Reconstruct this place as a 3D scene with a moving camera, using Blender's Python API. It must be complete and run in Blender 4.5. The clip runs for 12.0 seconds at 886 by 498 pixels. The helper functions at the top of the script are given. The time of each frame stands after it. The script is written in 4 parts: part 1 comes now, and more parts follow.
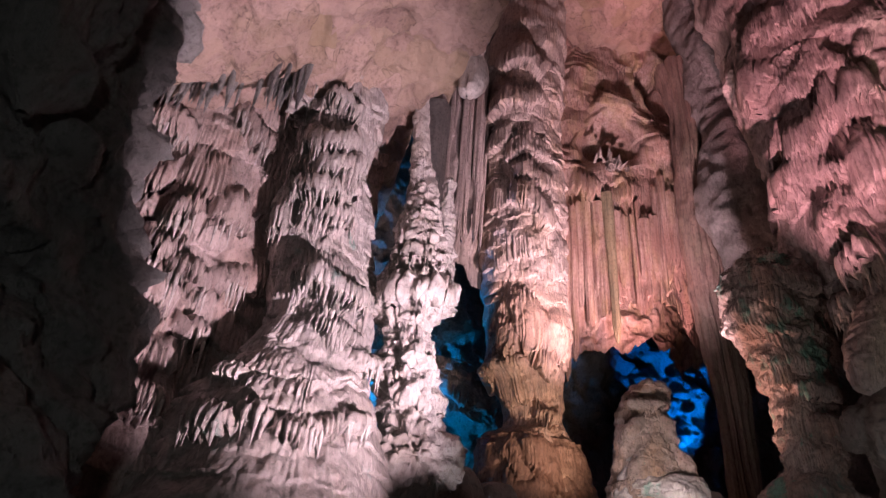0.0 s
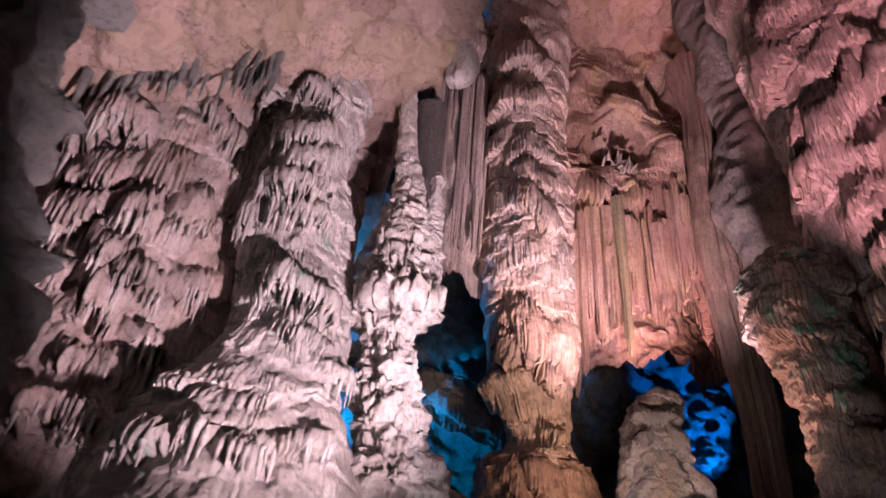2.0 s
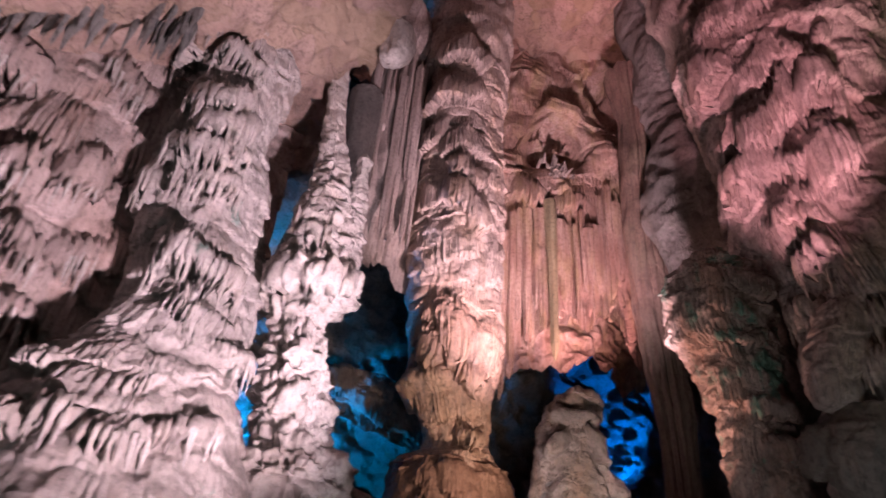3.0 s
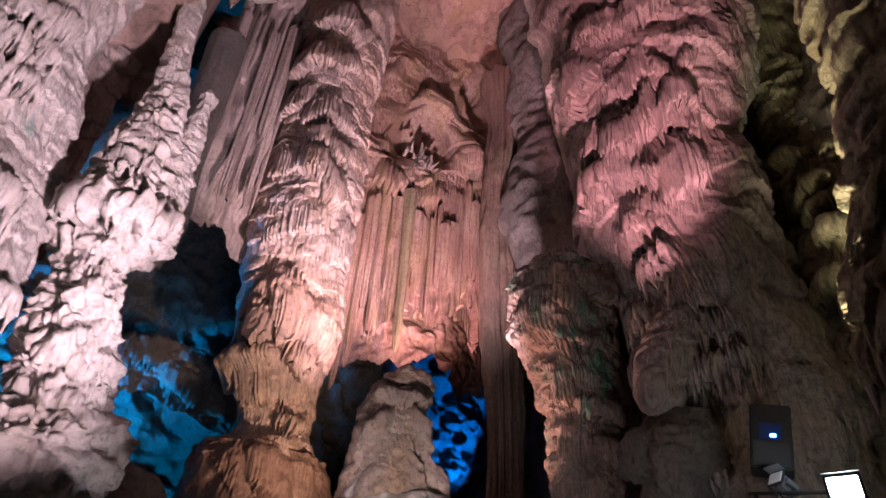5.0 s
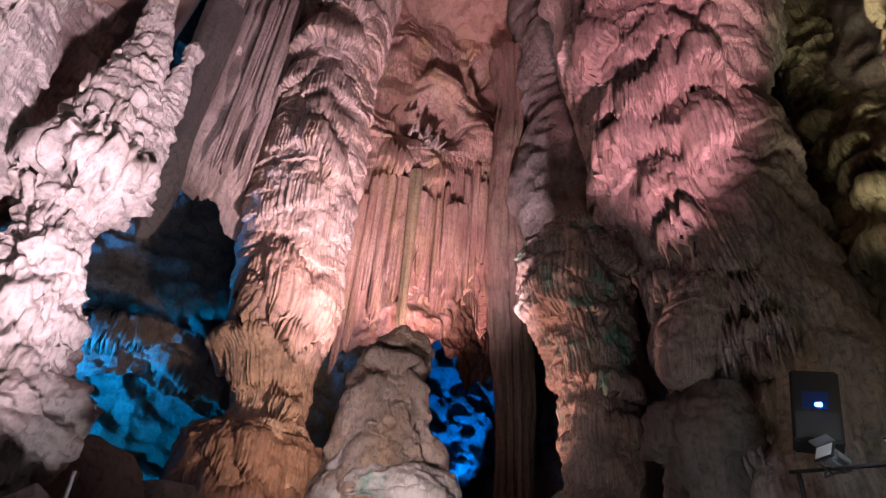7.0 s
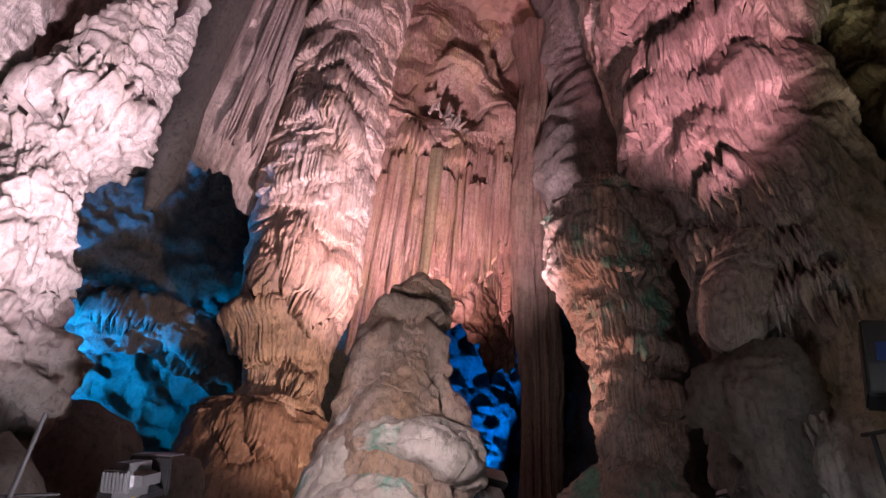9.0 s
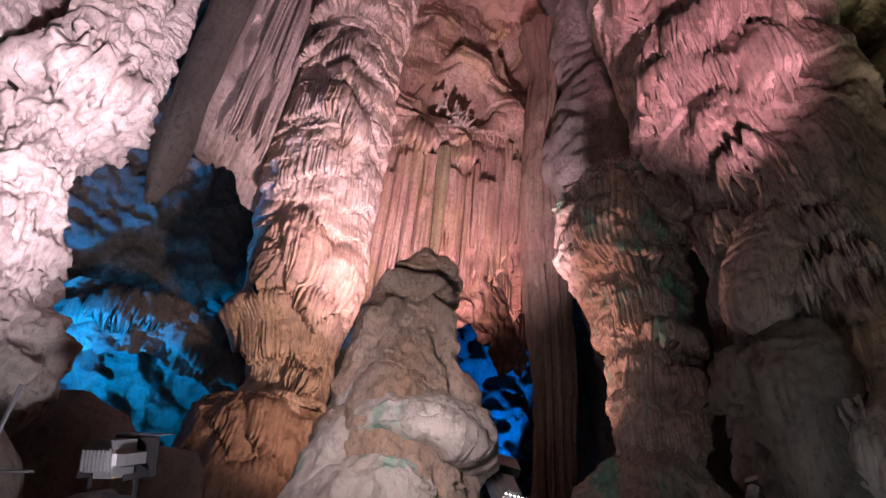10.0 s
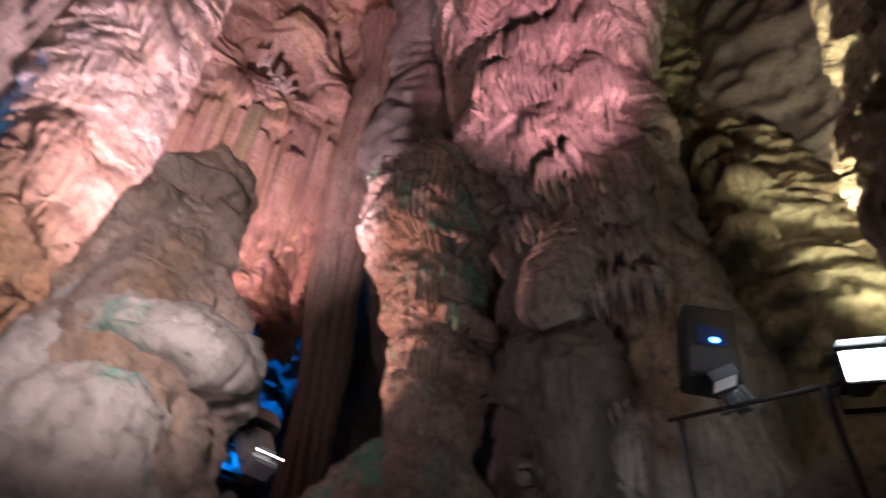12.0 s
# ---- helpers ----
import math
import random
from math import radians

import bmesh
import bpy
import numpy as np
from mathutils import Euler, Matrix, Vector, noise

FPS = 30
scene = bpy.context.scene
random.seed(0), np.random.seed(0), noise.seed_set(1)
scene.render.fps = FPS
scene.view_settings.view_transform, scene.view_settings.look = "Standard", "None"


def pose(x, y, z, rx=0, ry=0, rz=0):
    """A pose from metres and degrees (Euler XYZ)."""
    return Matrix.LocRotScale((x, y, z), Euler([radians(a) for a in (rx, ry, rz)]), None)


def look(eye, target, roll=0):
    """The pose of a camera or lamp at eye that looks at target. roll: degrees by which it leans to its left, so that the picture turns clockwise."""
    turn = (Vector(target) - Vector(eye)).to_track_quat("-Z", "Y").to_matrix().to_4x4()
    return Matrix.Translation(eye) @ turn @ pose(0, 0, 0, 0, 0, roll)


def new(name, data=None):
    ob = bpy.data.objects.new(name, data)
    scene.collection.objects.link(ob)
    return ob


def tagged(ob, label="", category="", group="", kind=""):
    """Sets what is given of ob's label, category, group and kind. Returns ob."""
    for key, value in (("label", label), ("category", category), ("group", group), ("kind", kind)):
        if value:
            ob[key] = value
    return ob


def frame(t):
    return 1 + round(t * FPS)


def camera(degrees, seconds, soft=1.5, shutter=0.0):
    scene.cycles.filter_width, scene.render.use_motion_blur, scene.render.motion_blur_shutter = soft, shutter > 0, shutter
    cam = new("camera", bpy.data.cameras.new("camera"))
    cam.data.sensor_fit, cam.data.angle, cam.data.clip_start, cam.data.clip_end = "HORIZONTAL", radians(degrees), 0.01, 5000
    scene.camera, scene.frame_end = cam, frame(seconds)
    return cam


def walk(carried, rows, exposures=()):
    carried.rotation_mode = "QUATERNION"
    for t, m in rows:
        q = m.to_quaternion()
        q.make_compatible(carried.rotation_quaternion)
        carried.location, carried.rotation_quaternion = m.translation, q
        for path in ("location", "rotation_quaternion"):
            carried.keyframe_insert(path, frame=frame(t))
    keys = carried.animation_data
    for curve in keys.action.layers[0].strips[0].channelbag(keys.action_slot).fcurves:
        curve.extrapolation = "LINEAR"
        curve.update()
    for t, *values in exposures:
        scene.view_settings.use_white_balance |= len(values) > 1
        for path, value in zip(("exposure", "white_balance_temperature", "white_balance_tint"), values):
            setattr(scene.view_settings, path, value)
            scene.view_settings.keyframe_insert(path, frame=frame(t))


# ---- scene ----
cam = camera(69.7, 12.0, soft=1.2, shutter=0.6)
PATH = [
    (0, (-0.808, -1.024, 1.283), (-0.423, 0.644, 2.317), 5.4),
    (0.5, (-0.625, -0.841, 1.251), (-0.277, 0.822, 2.305), 5.3),
    (1, (-0.345, -0.467, 1.35), (-0.035, 1.191, 2.426), 5.5),
    (1.5, (0.002, -0.038, 1.553), (0.293, 1.615, 2.64), 5.6),
    (2, (0.366, 0.3, 1.649), (0.675, 1.946, 2.742), 5.7),
    (2.5, (0.665, 0.742, 1.798), (1.052, 2.366, 2.9), 5.5),
    (3, (0.911, 1.091, 1.78), (1.406, 2.67, 2.904), 5.3),
    (3.5, (1.115, 1.368, 1.862), (1.732, 2.893, 2.998), 4.9),
    (3.7, (1.206, 1.507, 1.861), (1.869, 3.007, 3.007), 4.8),
    (5.3, (1.919, 2.379, 1.839), (2.811, 3.733, 3.01), 4.0),
    (5.5, (2.024, 2.505, 1.851), (2.919, 3.857, 3.023), 3.9),
    (6, (2.249, 2.761, 1.878), (3.129, 4.121, 3.051), 4.2),
    (6.5, (2.472, 2.957, 1.878), (3.329, 4.332, 3.051), 4.7),
    (7, (2.664, 3.184, 1.843), (3.505, 4.565, 3.019), 5.0),
    (8.8, (3.27, 4.028, 1.694), (4.054, 5.435, 2.879), 5.9),
    (9, (3.352, 4.147, 1.688), (4.129, 5.56, 2.871), 6.2),
    (9.5, (3.543, 4.377, 1.621), (4.299, 5.793, 2.815), 6.5),
    (10, (3.711, 4.645, 1.586), (4.449, 6.055, 2.796), 6.5),
    (10.5, (3.897, 4.88, 1.535), (4.637, 6.266, 2.773), 6.3),
    (11, (4.155, 5.102, 1.528), (4.958, 6.418, 2.802), 6.0),
    (11.5, (4.363, 5.444, 1.572), (5.332, 6.625, 2.862), 5.0),
    (12, (4.437, 5.786, 1.513), (5.632, 6.731, 2.809), 3.9),
]
walk(cam, [(t, look(eye, target, roll)) for t, eye, target, roll in PATH], exposures=[(0, 0.1), (10.4, 0.1), (11.2, 0.2), (12, 0.28)])

# ---- light ----
world = bpy.data.worlds.new("world")
scene.world = world
world.use_nodes = True
world.node_tree.nodes["Background"].inputs[0].default_value = (0.5, 0.55, 0.7, 1)
world.node_tree.nodes["Background"].inputs[1].default_value = 0.0


def spot(name, eye, target, watts, colour, cone=70, blend=0.6, size=0.15):
    data = bpy.data.lights.new(name, "SPOT")
    data.energy, data.color, data.spot_size, data.spot_blend = watts, colour, radians(cone), blend
    data.shadow_soft_size = size
    ob = new(name, data)
    ob.matrix_world = look(eye, target)
    return ob


PINK = (1.0, 0.73, 0.84)
WHITE = (1.0, 0.88, 0.96)
BLUE = (0.0, 0.34, 1.0)
spot("flood_hall", (4.4, 4.4, 0.6), (-2.2, 12.4, 10.6), 14500, PINK, 60, 0.75, 0.15)
# added lamp with no fixture behind the start, grazing the near wall
spot("fill_near_wall", (-1.2, -4.2, 1.0), (-3.4, 7.3, 4.4), 330, (0.95, 0.96, 0.95), 54, 0.7, 0.2)
spot("flood_column", (4.6, 8.6, 1.3), (1.8, 12.8, 9.8), 520, WHITE, 76, 0.8, 0.15)
spot("flood_gallery", (8.2, 11.0, 4.2), (9.0, 18.4, 18.5), 15500, (1.0, 0.63, 0.70), 62, 0.9, 0.15)
spot("flood_organ", (11.6, 17.3, 8.6), (11.7, 18.9, 17.0), 2700, (1.0, 0.46, 0.43), 84, 0.9, 0.2)
spot("flood_amber", (7.7, 11.5, 3.5), (7.0, 17.0, 8.4), 2000, (1.0, 0.66, 0.50), 60, 0.8, 0.2)
spot("flood_rose", (6.6, 5.0, 1.0), (11.35, 9.7, 17.4), 14500, (1.0, 0.42, 0.48), 28, 0.5, 0.2)
spot("flood_deep_blue", (1.6, 20.6, 6.0), (3.6, 23.5, 13.0), 4800, BLUE, 100, 0.8)
spot("flood_low_blue", (4.6, 21.4, 5.2), (4.8, 23.6, 7.6), 700, (0.0, 0.42, 1.0), 110, 0.8)
spot("flood_far_blue", (17.2, 22.2, 7.6), (16.6, 24.6, 12.4), 4000, (0.0, 0.20, 1.0), 50, 0.4)
spot("flood_olive", (12.9, 4.4, 5.2), (17.8, 6.4, 16.0), 1700, (1.0, 0.88, 0.58), 42, 0.8, 0.3)
spot("flood_yellow", (10.5, 6.3, 4.9), (12.2, 3.6, 10.8), 2600, (1.0, 0.80, 0.54), 74, 0.8)
spot("flood_glare", (9.75, 6.1, 4.45), (10.6, 8.4, 5.2), 32, (0.85, 0.95, 1.0), 150, 0.8, 0.2)
spot("flood_alcove", (7.2, 7.4, 2.2), (11.0, 9.8, 6.8), 105, (1.0, 0.72, 0.64), 60, 0.9, 0.2)
spot("flood_stalagmite", (4.8, 7.3, 2.9), (6.3, 10.4, 5.2), 470, (1.0, 0.80, 0.80), 84, 0.8, 0.25)
spot("flood_mossy", (8.7, 12.4, 4.4), (10.2, 11.4, 7.6), 900, (1.0, 0.47, 0.37), 72, 0.9)


# ---- materials ----
def rock(name, light_tone, dark_tone, stain, stain_amount=0.35, moss=None, moss_at=0.66, rough=0.62, bump=0.5, streak=1.0, scale=1.0, zone=None, cracks=0.0):
    m = bpy.data.materials.new(name)
    m.use_nodes = True
    nt = m.node_tree
    nodes, links = nt.nodes, nt.links
    bsdf = nodes["Principled BSDF"]
    geo = nodes.new("ShaderNodeNewGeometry")

    def noise_tex(sc, stretch, detail=6.0, roughness=0.6):
        mp = nodes.new("ShaderNodeMapping")
        mp.inputs["Scale"].default_value = (sc, sc, sc * stretch)
        links.new(geo.outputs["Position"], mp.inputs["Vector"])
        tx = nodes.new("ShaderNodeTexNoise")
        tx.inputs["Scale"].default_value = 1.0
        tx.inputs["Detail"].default_value = detail
        tx.inputs["Roughness"].default_value = roughness
        links.new(mp.outputs["Vector"], tx.inputs["Vector"])
        return tx.outputs["Fac"]

    def ramp(src, a, b):
        r = nodes.new("ShaderNodeMapRange")
        r.inputs["From Min"].default_value, r.inputs["From Max"].default_value = a, b
        links.new(src, r.inputs["Value"])
        return r.outputs["Result"]

    def mix(fac, a, b, amount=1.0):
        mul = nodes.new("ShaderNodeMath")
        mul.operation = "MULTIPLY"
        mul.inputs[1].default_value = amount
        links.new(fac, mul.inputs[0])
        x = nodes.new("ShaderNodeMix")
        x.data_type = "RGBA"
        links.new(mul.outputs[0], x.inputs["Factor"])
        for key, v in ((6, a), (7, b)):
            if isinstance(v, tuple):
                x.inputs[key].default_value = (*v, 1)
            else:
                links.new(v, x.inputs[key])
        return x.outputs[2]

    broad = noise_tex(0.55 * scale, 0.5, 5)
    grain = noise_tex(9.0 * scale, 0.8, 8, 0.7)
    drip = noise_tex(5.0 * scale, 0.06, 4)
    comb = noise_tex(13.0 * scale, 0.05, 3)
    patch = noise_tex(0.9 * scale, 0.35, 7, 0.65)
    c = mix(ramp(broad, 0.32, 0.68), dark_tone, light_tone)
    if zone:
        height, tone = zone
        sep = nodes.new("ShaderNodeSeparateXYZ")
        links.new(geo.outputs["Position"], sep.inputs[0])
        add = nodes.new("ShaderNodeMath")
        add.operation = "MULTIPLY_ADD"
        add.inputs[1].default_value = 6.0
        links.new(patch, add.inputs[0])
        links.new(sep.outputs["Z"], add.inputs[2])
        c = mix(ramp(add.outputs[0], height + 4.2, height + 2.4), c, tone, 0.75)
    c = mix(ramp(drip, 0.45, 0.66), c, dark_tone, min(0.9, 0.6 * streak))
    c = mix(ramp(comb, 0.5, 0.64), c, tuple(0.5 * v for v in dark_tone), min(0.8, 0.4 * streak))
    c = mix(ramp(patch, 0.48, 0.66), c, stain, stain_amount)
    if moss:
        c = mix(ramp(noise_tex(1.15 * scale, 0.6, 5), moss_at, moss_at + 0.07), c, moss, 0.8)
    c = mix(ramp(grain, 0.50, 0.68), c, tuple(0.4 * v for v in dark_tone), 0.7)
    c = mix(ramp(noise_tex(3.2 * scale, 0.6, 8, 0.7), 0.54, 0.70), c, tuple(0.6 * v for v in dark_tone), 0.55)
    if cracks:
        warp = nodes.new("ShaderNodeTexNoise")
        warp.inputs["Scale"].default_value, warp.inputs["Detail"].default_value = 1.6, 4.0
        links.new(geo.outputs["Position"], warp.inputs["Vector"])
        ad = nodes.new("ShaderNodeVectorMath")
        ad.operation = "MULTIPLY_ADD"
        ad.inputs[1].default_value = (0.9, 0.9, 0.9)
        links.new(warp.outputs["Color"], ad.inputs[0])
        links.new(geo.outputs["Position"], ad.inputs[2])
        vo = nodes.new("ShaderNodeTexVoronoi")
        vo.feature = "DISTANCE_TO_EDGE"
        vo.inputs["Scale"].default_value = 1.1
        links.new(ad.outputs[0], vo.inputs["Vector"])
        line = ramp(vo.outputs["Distance"], 0.03, 0.0)
        gate = nodes.new("ShaderNodeMath")
        gate.operation = "MULTIPLY"
        links.new(line, gate.inputs[0])
        links.new(ramp(patch, 0.46, 0.56), gate.inputs[1])
        c = mix(gate.outputs[0], c, tuple(0.25 * v for v in dark_tone), cracks)
        vc = nodes.new("ShaderNodeTexVoronoi")
        vc.inputs["Scale"].default_value = 1.1
        links.new(ad.outputs[0], vc.inputs["Vector"])
        sp = nodes.new("ShaderNodeSeparateColor")
        links.new(vc.outputs["Color"], sp.inputs[0])
        c = mix(ramp(sp.outputs[0], 0.3, 1.0), c, light_tone, 0.55)
        c = mix(ramp(sp.outputs[1], 0.6, 1.0), c, stain, 0.6)
    links.new(c, bsdf.inputs["Base Color"])
    rr = nodes.new("ShaderNodeMapRange")
    rr.inputs["To Min"].default_value, rr.inputs["To Max"].default_value = rough - 0.28, rough + 0.16
    links.new(grain, rr.inputs["Value"])
    links.new(rr.outputs["Result"], bsdf.inputs["Roughness"])
    b1 = nodes.new("ShaderNodeBump")
    b1.inputs["Strength"].default_value, b1.inputs["Distance"].default_value = bump * 1.2, 0.10
    links.new(grain, b1.inputs["Height"])
    b2 = nodes.new("ShaderNodeBump")
    b2.inputs["Strength"].default_value, b2.inputs["Distance"].default_value = bump * 0.8, 0.05
    links.new(drip, b2.inputs["Height"])
    b0 = nodes.new("ShaderNodeBump")
    b0.inputs["Strength"].default_value, b0.inputs["Distance"].default_value = bump * 1.2, 0.02
    links.new(noise_tex(34.0 * scale, 0.7, 5, 0.7), b0.inputs["Height"])
    links.new(b0.outputs["Normal"], b1.inputs["Normal"])
    links.new(b1.outputs["Normal"], b2.inputs["Normal"])
    b3 = nodes.new("ShaderNodeBump")
    b3.inputs["Strength"].default_value, b3.inputs["Distance"].default_value = bump * streak, 0.05
    links.new(comb, b3.inputs["Height"])
    links.new(b2.outputs["Normal"], b3.inputs["Normal"])
    links.new(b3.outputs["Normal"], bsdf.inputs["Normal"])
    return m


def plain(name, colour, rough=0.5, metal=0.0, glow=None, power=0.0):
    m = bpy.data.materials.new(name)
    m.use_nodes = True
    b = m.node_tree.nodes["Principled BSDF"]
    tx = m.node_tree.nodes.new("ShaderNodeTexNoise")
    tx.inputs["Scale"].default_value, tx.inputs["Detail"].default_value = 14.0, 6.0
    mr = m.node_tree.nodes.new("ShaderNodeMix")
    mr.data_type = "RGBA"
    mr.inputs[6].default_value = (*[0.75 * v for v in colour], 1)
    mr.inputs[7].default_value = (*[min(1, 1.2 * v) for v in colour], 1)
    m.node_tree.links.new(tx.outputs["Fac"], mr.inputs["Factor"])
    m.node_tree.links.new(mr.outputs[2], b.inputs["Base Color"])
    b.inputs["Roughness"].default_value, b.inputs["Metallic"].default_value = rough, metal
    if glow:
        b.inputs["Emission Color"].default_value = (*glow, 1)
        b.inputs["Emission Strength"].default_value = power
    return m


FLOW = rock("flowstone", (0.60, 0.55, 0.53), (0.33, 0.30, 0.285), (0.38, 0.28, 0.235))
TIERED = rock("tiered flowstone", (0.60, 0.55, 0.53), (0.33, 0.30, 0.285), (0.38, 0.28, 0.235), zone=(5.2, (0.29, 0.25, 0.23)), moss=(0.10, 0.24, 0.20), moss_at=0.66)
ROSY = rock("rosy flowstone", (0.52, 0.43, 0.41), (0.27, 0.215, 0.20), (0.38, 0.25, 0.21), 0.45)
PALE = rock("pale flowstone", (0.64, 0.59, 0.57), (0.38, 0.34, 0.315), (0.42, 0.32, 0.25), 0.3, streak=0.6)
AMBER = rock("amber flowstone", (0.62, 0.545, 0.52), (0.34, 0.28, 0.26), (0.45, 0.31, 0.18), 0.4, rough=0.42, zone=(11.2, (0.66, 0.44, 0.34)))
CURTAIN = rock("fluted curtain", (0.58, 0.46, 0.41), (0.33, 0.195, 0.165), (0.44, 0.36, 0.19), 0.6, rough=0.5, streak=1.3)
DRAPE = rock("grey drapery stone", (0.60, 0.54, 0.53), (0.32, 0.28, 0.27), (0.36, 0.28, 0.25), 0.4, streak=1.2)
RUST = rock("rust streaked stone", (0.33, 0.23, 0.195), (0.16, 0.115, 0.10), (0.22, 0.21, 0.15), 0.5, streak=1.2)
GREY = rock("grey limestone", (0.30, 0.295, 0.29), (0.13, 0.127, 0.124), (0.24, 0.21, 0.19), 0.4, streak=0.1, bump=1.2)
DARK = rock("dark limestone", (0.24, 0.22, 0.21), (0.12, 0.11, 0.10), (0.22, 0.16, 0.13), 0.4, streak=0.25, bump=0.7)
ROOF = rock("roof limestone", (0.56, 0.41, 0.355), (0.25, 0.165, 0.14), (0.38, 0.29, 0.18), 0.5, streak=0.0, bump=1.0, cracks=0.8)
MOSSY = rock("mossy flowstone", (0.46, 0.39, 0.35), (0.15, 0.125, 0.115), (0.44, 0.27, 0.20), 0.55, moss=(0.07, 0.25, 0.19), moss_at=0.55, scale=1.3)
CAP = rock("stalagmite crust", (0.64, 0.51, 0.44), (0.24, 0.19, 0.165), (0.42, 0.26, 0.15), 0.6, moss=(0.04, 0.22, 0.16), moss_at=0.66, streak=0.4, scale=2.2)
CRUST = rock("pale lime crust", (0.62, 0.59, 0.57), (0.38, 0.35, 0.33), (0.40, 0.30, 0.22), 0.3, moss=(0.04, 0.30, 0.23), moss_at=0.60, streak=0.2)
# tone turns a darker olive below about 11 m
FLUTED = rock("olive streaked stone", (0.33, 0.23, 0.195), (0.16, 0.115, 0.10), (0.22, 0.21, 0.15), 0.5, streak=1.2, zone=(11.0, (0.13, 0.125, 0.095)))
OLIVE = rock("olive flowstone", (0.42, 0.40, 0.28), (0.22, 0.20, 0.13), (0.36, 0.24, 0.14), 0.4)
BROWN = rock("rust brown stone", (0.40, 0.25, 0.19), (0.22, 0.13, 0.10), (0.27, 0.19, 0.14), 0.4)
EARTH = rock("trodden cave floor", (0.20, 0.18, 0.16), (0.11, 0.10, 0.09), (0.16, 0.12, 0.09), 0.4, streak=0.0)


# ---- shapes ----
def lattice(i, j, k, s):
    h = (i.astype(np.int64) * 374761393 + j.astype(np.int64) * 668265263 + k.astype(np.int64) * 2147483647 + s * 974634777) & 0xFFFFFFFF
    h = ((h ^ (h >> 13)) * 1274126177) & 0xFFFFFFFF
    h = ((h ^ (h >> 15)) * 2246822519) & 0xFFFFFFFF
    return ((h ^ (h >> 16)) & 0xFFFFFF) / float(0xFFFFFF) * 2 - 1


def vnoise(x, y, z, s=0):
    x, y, z = np.broadcast_arrays(np.asarray(x, float), np.asarray(y, float), np.asarray(z, float))
    i, j, k = np.floor(x), np.floor(y), np.floor(z)
    f, g, h = x - i, y - j, z - k
    f, g, h = (t * t * (3 - 2 * t) for t in (f, g, h))
    out = 0
    for a in (0, 1):
        for b in (0, 1):
            for c in (0, 1):
                out = out + (f if a else 1 - f) * (g if b else 1 - g) * (h if c else 1 - h) * lattice(i + a, j + b, k + c, s)
    return out


def fbm(x, y, z, octaves=4, s=0):
    out, amp = 0, 0.55
    for o in range(octaves):
        out = out + amp * vnoise(x, y, z, s + 17 * o)
        x, y, z, amp = x * 2.03, y * 2.03, z * 2.03, amp * 0.5
    return out


def smooth(a, b, x):
    t = np.clip((x - a) / (b - a), 0, 1)
    return t * t * (3 - 2 * t)


def normals(P, closed):
    du = (np.roll(P, -1, 0) - np.roll(P, 1, 0)) if closed else np.gradient(P, axis=0)
    n = np.cross(du, np.gradient(P, axis=1))
    return n / np.maximum(np.linalg.norm(n, axis=2, keepdims=True), 1e-9)


def lobes(u, z, tier, seed, lobe=1.1, jag=0.25, spread=1.0):
    """Overlapping drooping scales: how far each point stands out, 0 to about 1.3."""
    W, H = lobe * tier * 1.35, tier
    i0, j0 = np.floor(u / W), np.floor(z / H)
    teeth = np.abs(vnoise(u * 7.5, z * 0.3, 0, seed + 2)) + 0.7 * np.abs(vnoise(u * 15.0, z * 0.4, 0, seed + 3))
    best = np.zeros_like(z)
    for di in (-1, 0, 1):
        for dj in (-2, -1, 0, 1):
            i, j = i0 + di, j0 + dj
            r1, r2, r3, r4 = (lattice(i, j, j * 0 + q, seed + 30) for q in range(4))
            size = 0.95 + 0.55 * r3
            a = (u - (i + 0.5 + 0.45 * r1) * W) / (0.85 * W * (0.9 + 0.35 * r4))
            b = (z - (j + 0.5 + 0.45 * r2) * H) / (1.12 * H * size * spread)
            b = b + 0.22 * a * a * r4 - 0.10 * a * r1 - jag * (teeth - 0.45)
            inside = np.clip(1 - a * a, 0, 1) ** 0.4
            val = (0.62 + 0.42 * r4 * r3 + 0.25 * r2) * inside * smooth(0.0, 0.04, b) * np.sqrt(np.clip(1 - np.abs(b) ** 1.8, 0, 1))
            best = np.maximum(best, val)
    return best


